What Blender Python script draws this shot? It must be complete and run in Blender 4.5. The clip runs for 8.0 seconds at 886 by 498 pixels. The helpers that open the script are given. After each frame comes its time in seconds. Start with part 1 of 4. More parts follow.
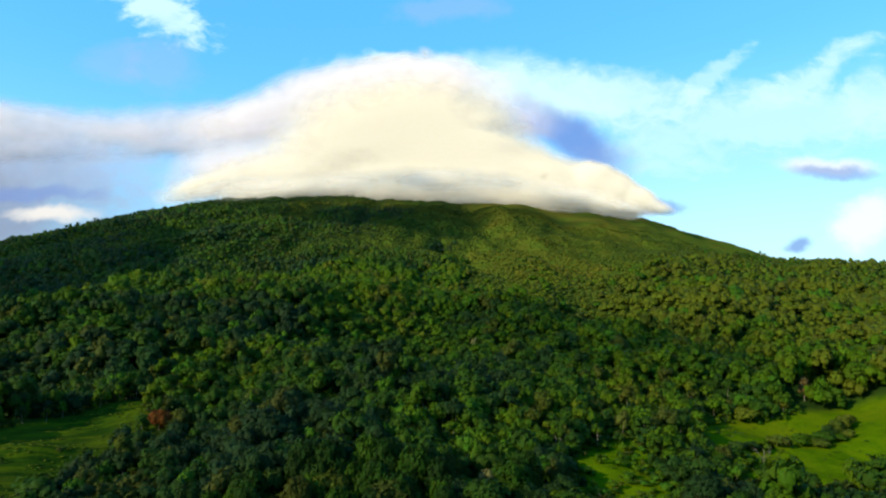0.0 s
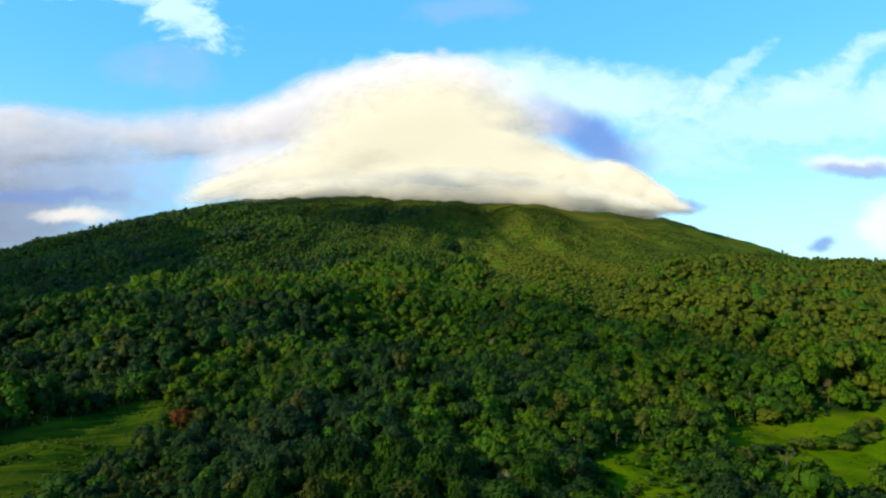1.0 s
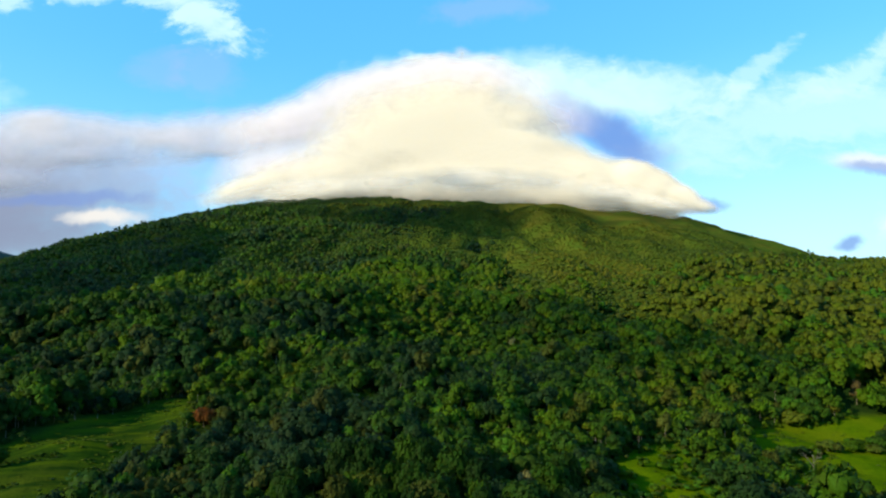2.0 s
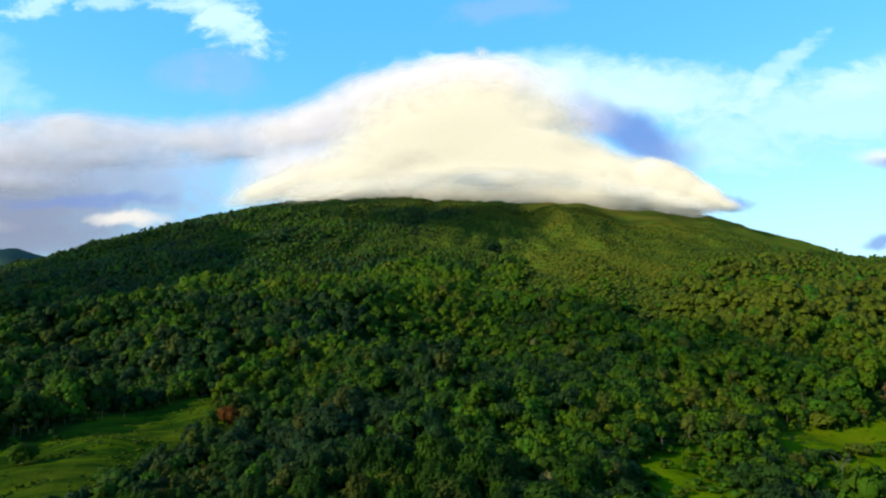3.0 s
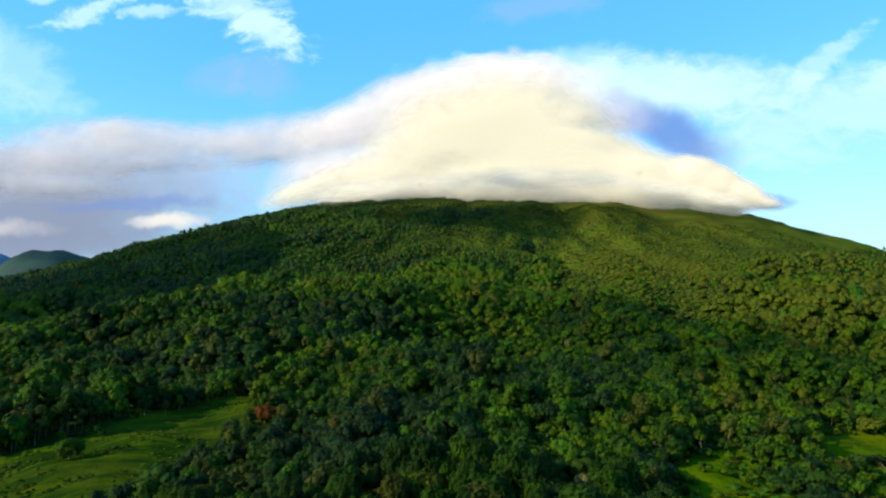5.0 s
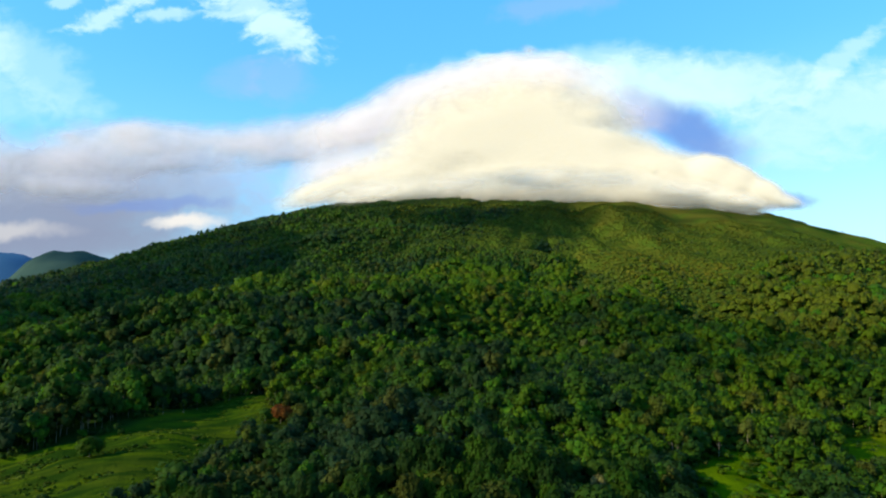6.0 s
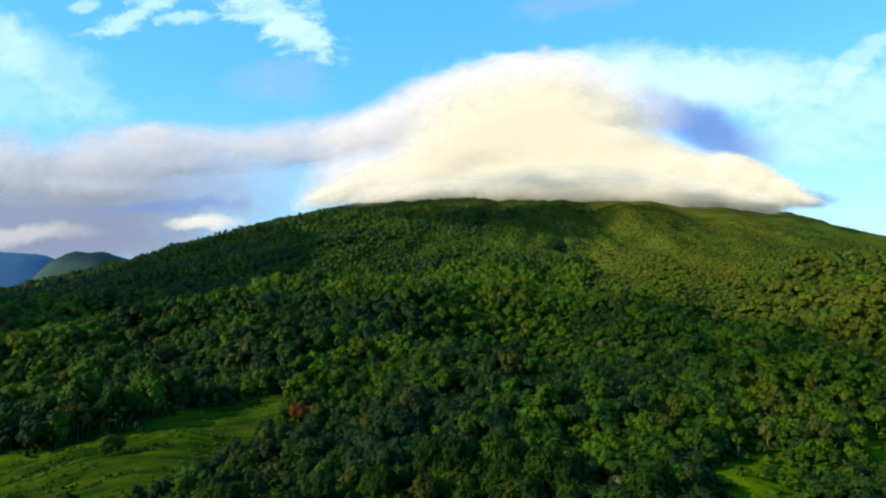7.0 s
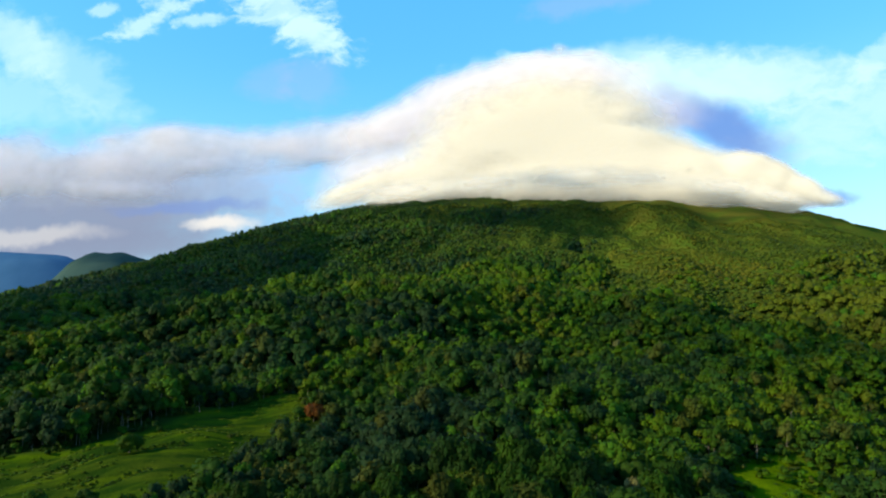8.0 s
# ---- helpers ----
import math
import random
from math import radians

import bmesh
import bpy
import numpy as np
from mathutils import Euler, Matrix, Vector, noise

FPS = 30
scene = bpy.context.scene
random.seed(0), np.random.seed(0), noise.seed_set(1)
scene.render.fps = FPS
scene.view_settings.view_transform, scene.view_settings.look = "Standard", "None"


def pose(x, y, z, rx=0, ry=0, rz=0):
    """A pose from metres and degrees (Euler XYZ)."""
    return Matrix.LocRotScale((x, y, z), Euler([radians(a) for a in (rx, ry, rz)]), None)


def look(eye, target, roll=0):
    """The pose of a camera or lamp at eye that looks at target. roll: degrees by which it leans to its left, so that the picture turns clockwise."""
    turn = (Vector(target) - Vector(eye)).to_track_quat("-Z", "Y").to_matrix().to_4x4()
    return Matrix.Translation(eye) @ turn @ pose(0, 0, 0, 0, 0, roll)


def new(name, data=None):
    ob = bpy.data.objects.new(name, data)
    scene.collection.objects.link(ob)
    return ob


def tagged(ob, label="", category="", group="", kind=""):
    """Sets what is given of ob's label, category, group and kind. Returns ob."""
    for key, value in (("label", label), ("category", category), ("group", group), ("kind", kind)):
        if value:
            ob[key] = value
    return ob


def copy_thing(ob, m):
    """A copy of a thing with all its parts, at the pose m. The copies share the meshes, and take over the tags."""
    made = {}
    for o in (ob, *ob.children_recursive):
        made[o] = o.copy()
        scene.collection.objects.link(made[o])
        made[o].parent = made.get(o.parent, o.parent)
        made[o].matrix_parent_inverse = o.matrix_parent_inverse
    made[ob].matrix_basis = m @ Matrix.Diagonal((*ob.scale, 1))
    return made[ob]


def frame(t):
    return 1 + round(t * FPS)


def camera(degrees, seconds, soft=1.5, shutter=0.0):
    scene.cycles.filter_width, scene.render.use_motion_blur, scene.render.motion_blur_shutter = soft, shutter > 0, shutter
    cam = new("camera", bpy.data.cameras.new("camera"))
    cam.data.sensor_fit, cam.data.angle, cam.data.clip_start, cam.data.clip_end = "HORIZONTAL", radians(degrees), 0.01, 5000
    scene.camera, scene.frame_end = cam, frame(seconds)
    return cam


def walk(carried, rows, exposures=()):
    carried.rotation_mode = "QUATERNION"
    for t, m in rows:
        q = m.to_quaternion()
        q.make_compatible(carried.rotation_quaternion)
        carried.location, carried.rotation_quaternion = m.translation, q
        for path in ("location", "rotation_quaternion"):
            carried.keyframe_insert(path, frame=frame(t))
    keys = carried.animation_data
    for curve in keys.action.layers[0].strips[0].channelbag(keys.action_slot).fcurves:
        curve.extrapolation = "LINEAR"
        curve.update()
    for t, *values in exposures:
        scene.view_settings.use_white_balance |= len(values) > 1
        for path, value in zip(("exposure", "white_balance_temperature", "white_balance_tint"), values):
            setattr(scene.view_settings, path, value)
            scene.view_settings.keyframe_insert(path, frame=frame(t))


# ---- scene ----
EYE = 90.0
cam = camera(70.22, 8.0, soft=2.2)
ROWS = [
    (0.0, 0.0), (0.5, 0.816), (1.0, 1.607), (1.5, 2.467), (3.0, 5.292), (3.5, 6.09), (4.0, 6.814), (4.5, 7.585),
    (6.0, 9.678), (6.5, 10.391), (7.0, 11.111), (7.5, 11.805), (8.0, 12.465),
]
walk(cam, [(t, pose(0, 0, EYE, 94.6, -0.35, yaw)) for t, yaw in ROWS], exposures=[(0.0, 0.85), (8.0, 0.85)])

# the low, warm sun stands behind the camera's left shoulder
TO_SUN = Vector((-0.75, -0.48, 0.43)).normalized()
sun = new("sun", bpy.data.lights.new("sun", "SUN"))
sun.data.energy, sun.data.angle, sun.data.color = 4.3, radians(0.6), (1.0, 0.83, 0.50)
sun.matrix_world = look((0, 0, 0), -TO_SUN)


class Nodes:
    """Short hand for a node tree: every call adds a node and gives its first output."""

    def __init__(self, tree):
        self.tree = tree
        tree.nodes.clear()

    def add(self, kind, inputs=(), **settings):
        node = self.tree.nodes.new(kind)
        for key, value in settings.items():
            setattr(node, key, value)
        for key, value in dict(inputs).items():
            if hasattr(value, "is_linked"):
                self.tree.links.new(value, node.inputs[key])
            else:
                node.inputs[key].default_value = value
        return node

    def math(self, op, a, b=0.0, c=0.0, clamp=False):
        return self.add("ShaderNodeMath", {0: a, 1: b, 2: c}, operation=op, use_clamp=clamp).outputs[0]

    def vec(self, op, a, b=(0, 0, 0)):
        node = self.add("ShaderNodeVectorMath", {0: a, 1: b}, operation=op)
        return node.outputs["Value"] if op in ("LENGTH", "DOT_PRODUCT", "DISTANCE") else node.outputs["Vector"]

    def mix(self, f, a, b):
        node = self.add("ShaderNodeMix", {0: f}, data_type="RGBA")
        for slot, value in ((6, a), (7, b)):
            if hasattr(value, "is_linked"):
                self.tree.links.new(value, node.inputs[slot])
            else:
                node.inputs[slot].default_value = (*value, 1.0) if len(value) == 3 else value
        return node.outputs[2]

    def step(self, x, lo, hi, a=0.0, b=1.0):
        return self.add("ShaderNodeMapRange", {0: x, 1: lo, 2: hi, 3: a, 4: b}, interpolation_type="SMOOTHSTEP").outputs[0]

    def noise(self, at, scale, detail=3.0, rough=0.5, warp=0.0):
        return self.add("ShaderNodeTexNoise", {"Vector": at, "Scale": scale, "Detail": detail, "Roughness": rough, "Distortion": warp}).outputs[0]

    def ramp(self, f, stops):
        node = self.add("ShaderNodeValToRGB", {0: f})
        ramp = node.color_ramp
        while len(ramp.elements) < len(stops):
            ramp.elements.new(0.5)
        for el, (at, colour) in zip(ramp.elements, stops):
            el.position, el.color = at, (*colour, 1.0)
        return node.outputs[0]


def make_sky():
    """A clear evening sky with thin high cloud, drifts of cirrus and far cloud banks on the horizon."""
    world = bpy.data.worlds.new("sky")
    world.use_nodes = True
    scene.world = world
    n = Nodes(world.node_tree)
    sky = n.add("ShaderNodeTexSky", sky_type="NISHITA", sun_disc=False, sun_elevation=math.asin(TO_SUN.z),
                sun_rotation=math.atan2(TO_SUN.x, TO_SUN.y), altitude=300.0, air_density=1.0, dust_density=0.6, ozone_density=2.5).outputs[0]
    way = n.add("ShaderNodeTexCoord").outputs["Generated"]
    part = n.add("ShaderNodeSeparateXYZ", {0: way})
    ahead = n.math("MAXIMUM", part.outputs[1], 0.05)
    flat = n.add("ShaderNodeCombineXYZ", {0: n.math("DIVIDE", part.outputs[0], ahead), 1: n.math("DIVIDE", part.outputs[2], ahead), 2: 0.0}).outputs[0]
    front = n.step(part.outputs[1], 0.1, 0.4)
    curl = n.add("ShaderNodeTexNoise", {"Vector": flat, "Scale": 7.0, "Detail": 5.0, "Roughness": 0.6}).outputs[1]
    bent = n.vec("ADD", flat, n.vec("MULTIPLY", n.vec("SUBTRACT", curl, (0.5, 0.5, 0.5)), (0.10, 0.07, 0.0)))
    wisp = n.noise(n.vec("MULTIPLY", bent, (0.55, 1.6, 1.0)), 9.0, 6.0, 0.6, 0.4)
    frill = n.noise(n.vec("MULTIPLY", bent, (0.8, 1.3, 1.0)), 30.0, 4.0, 0.6, 0.2)
    wisp = n.math("ADD", n.math("MULTIPLY", wisp, 0.60), n.math("MULTIPLY", frill, 0.40))
    colour = n.vec("MULTIPLY", sky, (0.085, 0.125, 0.125))
    colour = n.mix(0.42, colour, (0.05, 0.44, 0.90))
    # thin veil that whitens the sky towards the horizon on the sunny side
    up = n.add("ShaderNodeMapRange", {0: part.outputs[2], 1: 0.0, 2: 0.38, 3: 1.0, 4: 0.0}, interpolation_type="SMOOTHSTEP").outputs[0]
    side = n.step(part.outputs[0], -0.25, 0.45, 0.35, 1.0)
    colour = n.mix(n.math("MULTIPLY", n.math("MULTIPLY", up, side), 0.75), colour, (0.42, 0.60, 0.66))
    # u, v of the middle, half length, half height, turn in degrees, strength, how far wisps tear it, colour
    for u, v, su, sv, turn, strength, tear, tint in SKY_CLOUDS:
        c, s = math.cos(radians(turn)), math.sin(radians(turn))
        off = n.vec("SUBTRACT", bent, (u, v, 0))
        a = n.math("DIVIDE", n.vec("DOT_PRODUCT", off, (c, s, 0)), su)
        b = n.math("DIVIDE", n.vec("DOT_PRODUCT", off, (-s, c, 0)), sv)
        far = n.math("SQRT", n.math("ADD", n.math("MULTIPLY", a, a), n.math("MULTIPLY", b, b)))
        body = n.step(n.math("ADD", far, n.math("MULTIPLY", n.math("SUBTRACT", 0.5, wisp), 5.0 * tear)), 1.15, 0.35)
        mask = n.math("MULTIPLY", n.math("MULTIPLY", body, front), strength)
        colour = n.mix(mask, colour, tint)
    ground = n.step(part.outputs[2], -0.12, -0.02)
    colour = n.mix(ground, (0.05, 0.08, 0.04), colour)
    back = n.add("ShaderNodeBackground", {0: colour, 1: 1.0}).outputs[0]
    n.add("ShaderNodeOutputWorld", {0: back})


WHITE, CREAM, LILAC, BLUE, GREY = (0.42, 0.60, 0.64), (0.58, 0.55, 0.50), (0.31, 0.34, 0.46), (0.10, 0.18, 0.43), (0.165, 0.195, 0.275)
SKY_CLOUDS = [
    (0.497, 0.282, 0.303, 0.070, 8, 0.62, 0.50, WHITE),
    (0.242, 0.336, 0.192, 0.052, -6, 0.75, 0.40, WHITE),
    (0.434, 0.359, 0.080, 0.022, 42, 0.55, 0.70, WHITE),
    (0.592, 0.367, 0.142, 0.028, 28, 0.70, 0.60, WHITE),
    (0.696, 0.334, 0.066, 0.055, 20, 0.50, 0.60, WHITE),
    (-0.006, 0.368, 0.212, 0.047, 2, 0.80, 0.30, WHITE),
    (0.123, 0.335, 0.211, 0.052, -4, 0.85, 0.30, WHITE),
    (-0.089, 0.403, 0.051, 0.011, 0, 0.60, 0.60, WHITE),
    (-0.512, 0.515, 0.120, 0.046, -33, 0.66, 1.00, WHITE),
    (-0.456, 0.455, 0.078, 0.036, -34, 0.74, 1.00, WHITE),
    (-0.560, 0.560, 0.080, 0.030, -6, 0.62, 0.90, WHITE),
    (-0.807, 0.518, 0.105, 0.026, 14, 0.72, 0.90, WHITE),
    (-0.748, 0.548, 0.072, 0.026, -6, 0.70, 0.90, WHITE),
    (-0.694, 0.522, 0.088, 0.014, -1, 0.60, 0.80, WHITE),
    (-0.889, 0.550, 0.035, 0.013, -1, 0.55, 0.60, WHITE),
    (-1.089, 0.507, 0.152, 0.059, -36, 0.60, 0.30, WHITE),
    (-0.952, 0.430, 0.222, 0.066, -36, 0.36, 0.40, WHITE),
    (-1.107, 0.390, 0.262, 0.067, -12, 0.36, 0.40, WHITE),
    (-0.541, 0.383, 0.065, 0.038, 0, 0.20, 0.40, LILAC),
    (0.012, 0.477, 0.102, 0.024, 0, 0.25, 0.40, LILAC),
    (-0.460, 0.379, 0.075, 0.046, -4, 0.22, 0.40, LILAC),
    (-0.791, 0.205, 0.499, 0.096, 1, 0.62, 0.35, LILAC),
    (-1.023, 0.136, 0.618, 0.121, 1, 0.95, 0.06, GREY),
    (-0.952, 0.223, 0.330, 0.044, -2, 0.70, 0.15, GREY),
    (-0.734, 0.234, 0.162, 0.026, 5, 0.50, 0.20, GREY),
    (-0.696, 0.166, 0.172, 0.014, 1, 0.50, 0.20, BLUE),
    (-0.900, 0.092, 0.360, 0.046, 3, 0.75, 0.10, GREY),
    (-0.627, 0.136, 0.083, 0.016, 2, 0.85, 0.25, CREAM),
    (-1.060, 0.112, 0.230, 0.020, 2, 0.42, 0.12, CREAM),
    (0.200, 0.268, 0.137, 0.047, -26, 0.85, 0.12, BLUE),
    (0.096, 0.283, 0.084, 0.016, -12, 0.60, 0.20, LILAC),
    (0.609, 0.220, 0.096, 0.022, 0, 0.70, 0.15, CREAM),
    (0.622, 0.209, 0.080, 0.015, 0, 0.60, 0.12, BLUE),
    (0.673, 0.126, 0.069, 0.049, 30, 0.80, 0.30, CREAM),
    (0.567, 0.088, 0.032, 0.014, 0, 0.75, 0.20, BLUE),
    (0.330, 0.149, 0.063, 0.015, -6, 0.75, 0.20, BLUE),
]
make_sky()


def material(name):
    mat = bpy.data.materials.new(name)
    mat.use_nodes = True
    return mat, Nodes(mat.node_tree)


def leaves(name, stops, by_object=False, glow=0.28, gloss=0.055, odd=True):
    """Foliage: a colour for each tree, mottled clump by clump. Sprays lie along the dome of their crown, and light comes through the leaves."""
    mat, n = material(name)
    place = n.add("ShaderNodeNewGeometry")
    if by_object:
        chance = n.add("ShaderNodeObjectInfo").outputs["Random"]
        pick = n.math("MULTIPLY", n.math("POWER", chance, 1.2), 0.85)
        other = n.math("FRACT", n.math("MULTIPLY", chance, 17.3))
    else:
        pick = n.add("ShaderNodeAttribute", attribute_name="tint").outputs["Fac"]
        other = n.add("ShaderNodeAttribute", attribute_name="odd").outputs["Fac"]
    island = place.outputs["Random Per Island"]
    colour = n.ramp(pick, stops)
    if odd:
        # some kinds of tree are brownish, grey with twigs and epiphytes, or fresh green
        colour = n.mix(n.math("MULTIPLY", n.math("GREATER_THAN", other, 0.86), 0.65), colour, (0.036, 0.039, 0.005))
        colour = n.mix(n.math("MULTIPLY", n.math("GREATER_THAN", other, 0.91), 0.70), colour, (0.032, 0.044, 0.007))
        colour = n.mix(n.math("MULTIPLY", n.math("GREATER_THAN", other, 0.945), 0.80), colour, (0.026, 0.082, 0.003))
    grain = n.noise(place.outputs["Position"], 0.9, 3.0, 0.6)
    value = n.math("ADD", n.math("MULTIPLY", island, 0.30), n.math("MULTIPLY", grain, 1.0))
    hue = n.add("ShaderNodeHueSaturation", {0: n.step(island, 0.0, 1.0, 0.490, 0.510), 1: 1.0, 2: n.math("ADD", value, 0.50), 4: colour}).outputs[0]
    dome = n.add("ShaderNodeVectorTransform", {0: n.add("ShaderNodeAttribute", attribute_name="dome").outputs["Vector"]}, vector_type="NORMAL", convert_from="OBJECT", convert_to="WORLD").outputs[0]
    along = n.vec("NORMALIZE", n.vec("ADD", n.vec("MULTIPLY", dome, (0.72, 0.72, 0.72)), n.vec("MULTIPLY", place.outputs["Normal"], (0.34, 0.34, 0.34))))
    shell = n.add("ShaderNodeBsdfPrincipled", {"Base Color": hue, "Roughness": 0.7, "Specular IOR Level": gloss, "Normal": along}).outputs[0]
    lit = n.add("ShaderNodeBsdfTranslucent", {0: n.mix(0.5, hue, n.vec("MULTIPLY", hue, (1.3, 1.15, 0.4)))}).outputs[0]
    out = n.add("ShaderNodeMixShader", {0: glow, 1: shell, 2: lit}).outputs[0]
    n.add("ShaderNodeOutputMaterial", {0: out})
    return mat


FOREST = [(0.0, (0.0092, 0.0235, 0.0078)), (0.25, (0.0118, 0.0335, 0.0052)), (0.5, (0.0200, 0.0500, 0.0026)),
          (0.74, (0.0350, 0.0740, 0.0014)), (0.9, (0.0460, 0.0760, 0.0022)), (1.0, (0.0520, 0.0700, 0.0042))]
# bluer low stops paint distance haze into the high forest's leaf colour
HAZED_HIGH_FOREST = [(0.0, (0.0105, 0.0255, 0.0115)), (0.25, (0.0140, 0.0365, 0.0090)), (0.5, (0.0210, 0.0490, 0.0040)), (0.74, (0.0380, 0.0740, 0.0024)), (1.0, (0.0520, 0.0740, 0.0034))]
SCRUB = [(0.0, (0.022, 0.046, 0.007)), (0.5, (0.046, 0.067, 0.006)), (1.0, (0.084, 0.083, 0.006))]
leaf_near = leaves("near_foliage", FOREST, by_object=True)
leaf_dark = leaves("dark_foliage", [(0.0, (0.0062, 0.0190, 0.0026)), (0.45, (0.0120, 0.0340, 0.0020)), (0.9, (0.0210, 0.0500, 0.0016))], by_object=True)
leaf_far = leaves("forest_foliage", FOREST, gloss=0.06)
leaf_high = leaves("haze_tinted_mountain_foliage", HAZED_HIGH_FOREST, gloss=0.085)
leaf_scrub = leaves("scrub_foliage", SCRUB, odd=False)
leaf_tuft = leaves("tussock_grass", [(0.0, (0.018, 0.042, 0.003)), (0.5, (0.034, 0.062, 0.003)), (1.0, (0.060, 0.078, 0.004))], odd=False)
leaf_scrub_near = leaves("bright_foliage", SCRUB, by_object=True, odd=False)
leaf_olive = leaves("olive_foliage", [(0.0, (0.052, 0.064, 0.010)), (1.0, (0.046, 0.060, 0.010))], by_object=True, odd=False)
leaf_red = leaves("flame_flowers", [(0.0, (0.085, 0.030, 0.006)), (1.0, (0.072, 0.034, 0.007))], by_object=True, odd=False)
leaf_pale = leaves("pale_blossom", [(0.0, (0.12, 0.12, 0.045)), (1.0, (0.09, 0.10, 0.035))], by_object=True, odd=False)
leaf_brown = leaves("dry_foliage", [(0.0, (0.082, 0.062, 0.022)), (1.0, (0.076, 0.060, 0.020))], by_object=True, odd=False)


def make_bark():
    mat, n = material("pale_bark")
    at = n.add("ShaderNodeNewGeometry").outputs["Position"]
    streak = n.noise(n.vec("MULTIPLY", at, (3.0, 3.0, 0.6)), 1.6, 5.0, 0.65)
    patch = n.noise(at, 0.35, 2.0)
    colour = n.mix(streak, (0.06, 0.05, 0.04), n.mix(patch, (0.14, 0.13, 0.10), (0.22, 0.20, 0.17)))
    shell = n.add("ShaderNodeBsdfPrincipled", {"Base Color": colour, "Roughness": 0.9,
                  "Normal": n.add("ShaderNodeBump", {"Strength": 0.5, "Distance": 0.05, "Height": streak}).outputs[0]}).outputs[0]
    n.add("ShaderNodeOutputMaterial", {0: shell})
    return mat


def make_ground():
    """Leaf litter and undergrowth in the forest, grazed grass in the pastures, coarse grass high on the cone."""
    mat, n = material("mountain_ground")
    at = n.add("ShaderNodeNewGeometry").outputs["Position"]
    pasture = n.add("ShaderNodeAttribute", attribute_name="pasture").outputs["Fac"]
    upland = n.add("ShaderNodeAttribute", attribute_name="upland").outputs["Fac"]
    fine, mid, broad = n.noise(at, 0.9, 4.0, 0.65), n.noise(at, 0.11, 4.0, 0.6), n.noise(at, 0.018, 3.0, 0.55)
    litter = n.mix(mid, (0.008, 0.020, 0.005), (0.014, 0.034, 0.005))
    turf = n.mix(n.step(mid, 0.3, 0.7), (0.030, 0.066, 0.001), (0.055, 0.092, 0.001))
    turf = n.mix(n.step(broad, 0.42, 0.68), turf, (0.064, 0.088, 0.002))
    turf = n.mix(n.step(fine, 0.45, 0.8, 0.0, 0.55), turf, (0.012, 0.034, 0.002))
    rough = n.add("ShaderNodeAttribute", attribute_name="rough").outputs["Fac"]
    # weedy grass, darkened to paint cloud shade into the western pasture
    weedy_shaded = n.mix(n.step(mid, 0.35, 0.65), (0.009, 0.027, 0.002), (0.022, 0.047, 0.002))
    weedy_shaded = n.mix(n.step(broad, 0.4, 0.65), weedy_shaded, (0.032, 0.048, 0.003))
    lie = n.add("ShaderNodeCombineXYZ", {0: n.vec("DOT_PRODUCT", at, (0.5, -0.85, 0.0)), 1: n.vec("DOT_PRODUCT", at, (0.14, 0.08, 0.0)), 2: 0.0}).outputs[0]
    # dark and light streaks: cattle tracks with terrace light and shade painted in
    tracks_and_shade = n.noise(lie, 0.16, 4.0, 0.6)
    weedy_shaded = n.mix(n.step(tracks_and_shade, 0.5, 0.60, 0.0, 0.85), weedy_shaded, (0.008, 0.024, 0.002))
    weedy_shaded = n.mix(n.step(tracks_and_shade, 0.47, 0.38, 0.0, 0.8), weedy_shaded, (0.042, 0.066, 0.002))
    turf = n.mix(rough, turf, n.vec("MULTIPLY", weedy_shaded, (0.9, 0.9, 1.2)))
    coarse = n.mix(n.step(mid, 0.3, 0.7), (0.031, 0.058, 0.007), (0.052, 0.076, 0.008))
    coarse = n.mix(n.step(broad, 0.4, 0.7), coarse, (0.056, 0.063, 0.008))
    coarse = n.mix(n.step(fine, 0.5, 0.75, 0.0, 0.45), coarse, (0.010, 0.026, 0.003))
    tall = n.add("ShaderNodeSeparateXYZ", {0: at}).outputs[2]
    coarse = n.mix(n.math("MULTIPLY", n.step(tall, 230.0, 400.0), n.step(broad, 0.35, 0.6, 0.3, 0.8)), coarse, (0.060, 0.052, 0.010))
    colour = n.mix(pasture, n.mix(upland, litter, coarse), turf)
    colour = n.vec("MULTIPLY", colour, (1.13, 1.13, 1.13))
    relief = n.math("ADD", n.math("MULTIPLY", fine, 0.35), mid)
    shell = n.add("ShaderNodeBsdfPrincipled", {"Base Color": colour, "Roughness": 1.0, "Specular IOR Level": 0.0,
                  "Normal": n.add("ShaderNodeBump", {"Strength": 0.7, "Distance": 1.2, "Height": relief}).outputs[0]}).outputs[0]
    n.add("ShaderNodeOutputMaterial", {0: shell})
    return mat


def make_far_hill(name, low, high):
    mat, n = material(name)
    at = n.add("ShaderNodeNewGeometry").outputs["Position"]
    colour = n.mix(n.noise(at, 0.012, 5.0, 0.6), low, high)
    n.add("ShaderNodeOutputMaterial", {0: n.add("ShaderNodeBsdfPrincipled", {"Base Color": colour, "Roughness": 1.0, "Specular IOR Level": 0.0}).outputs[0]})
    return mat


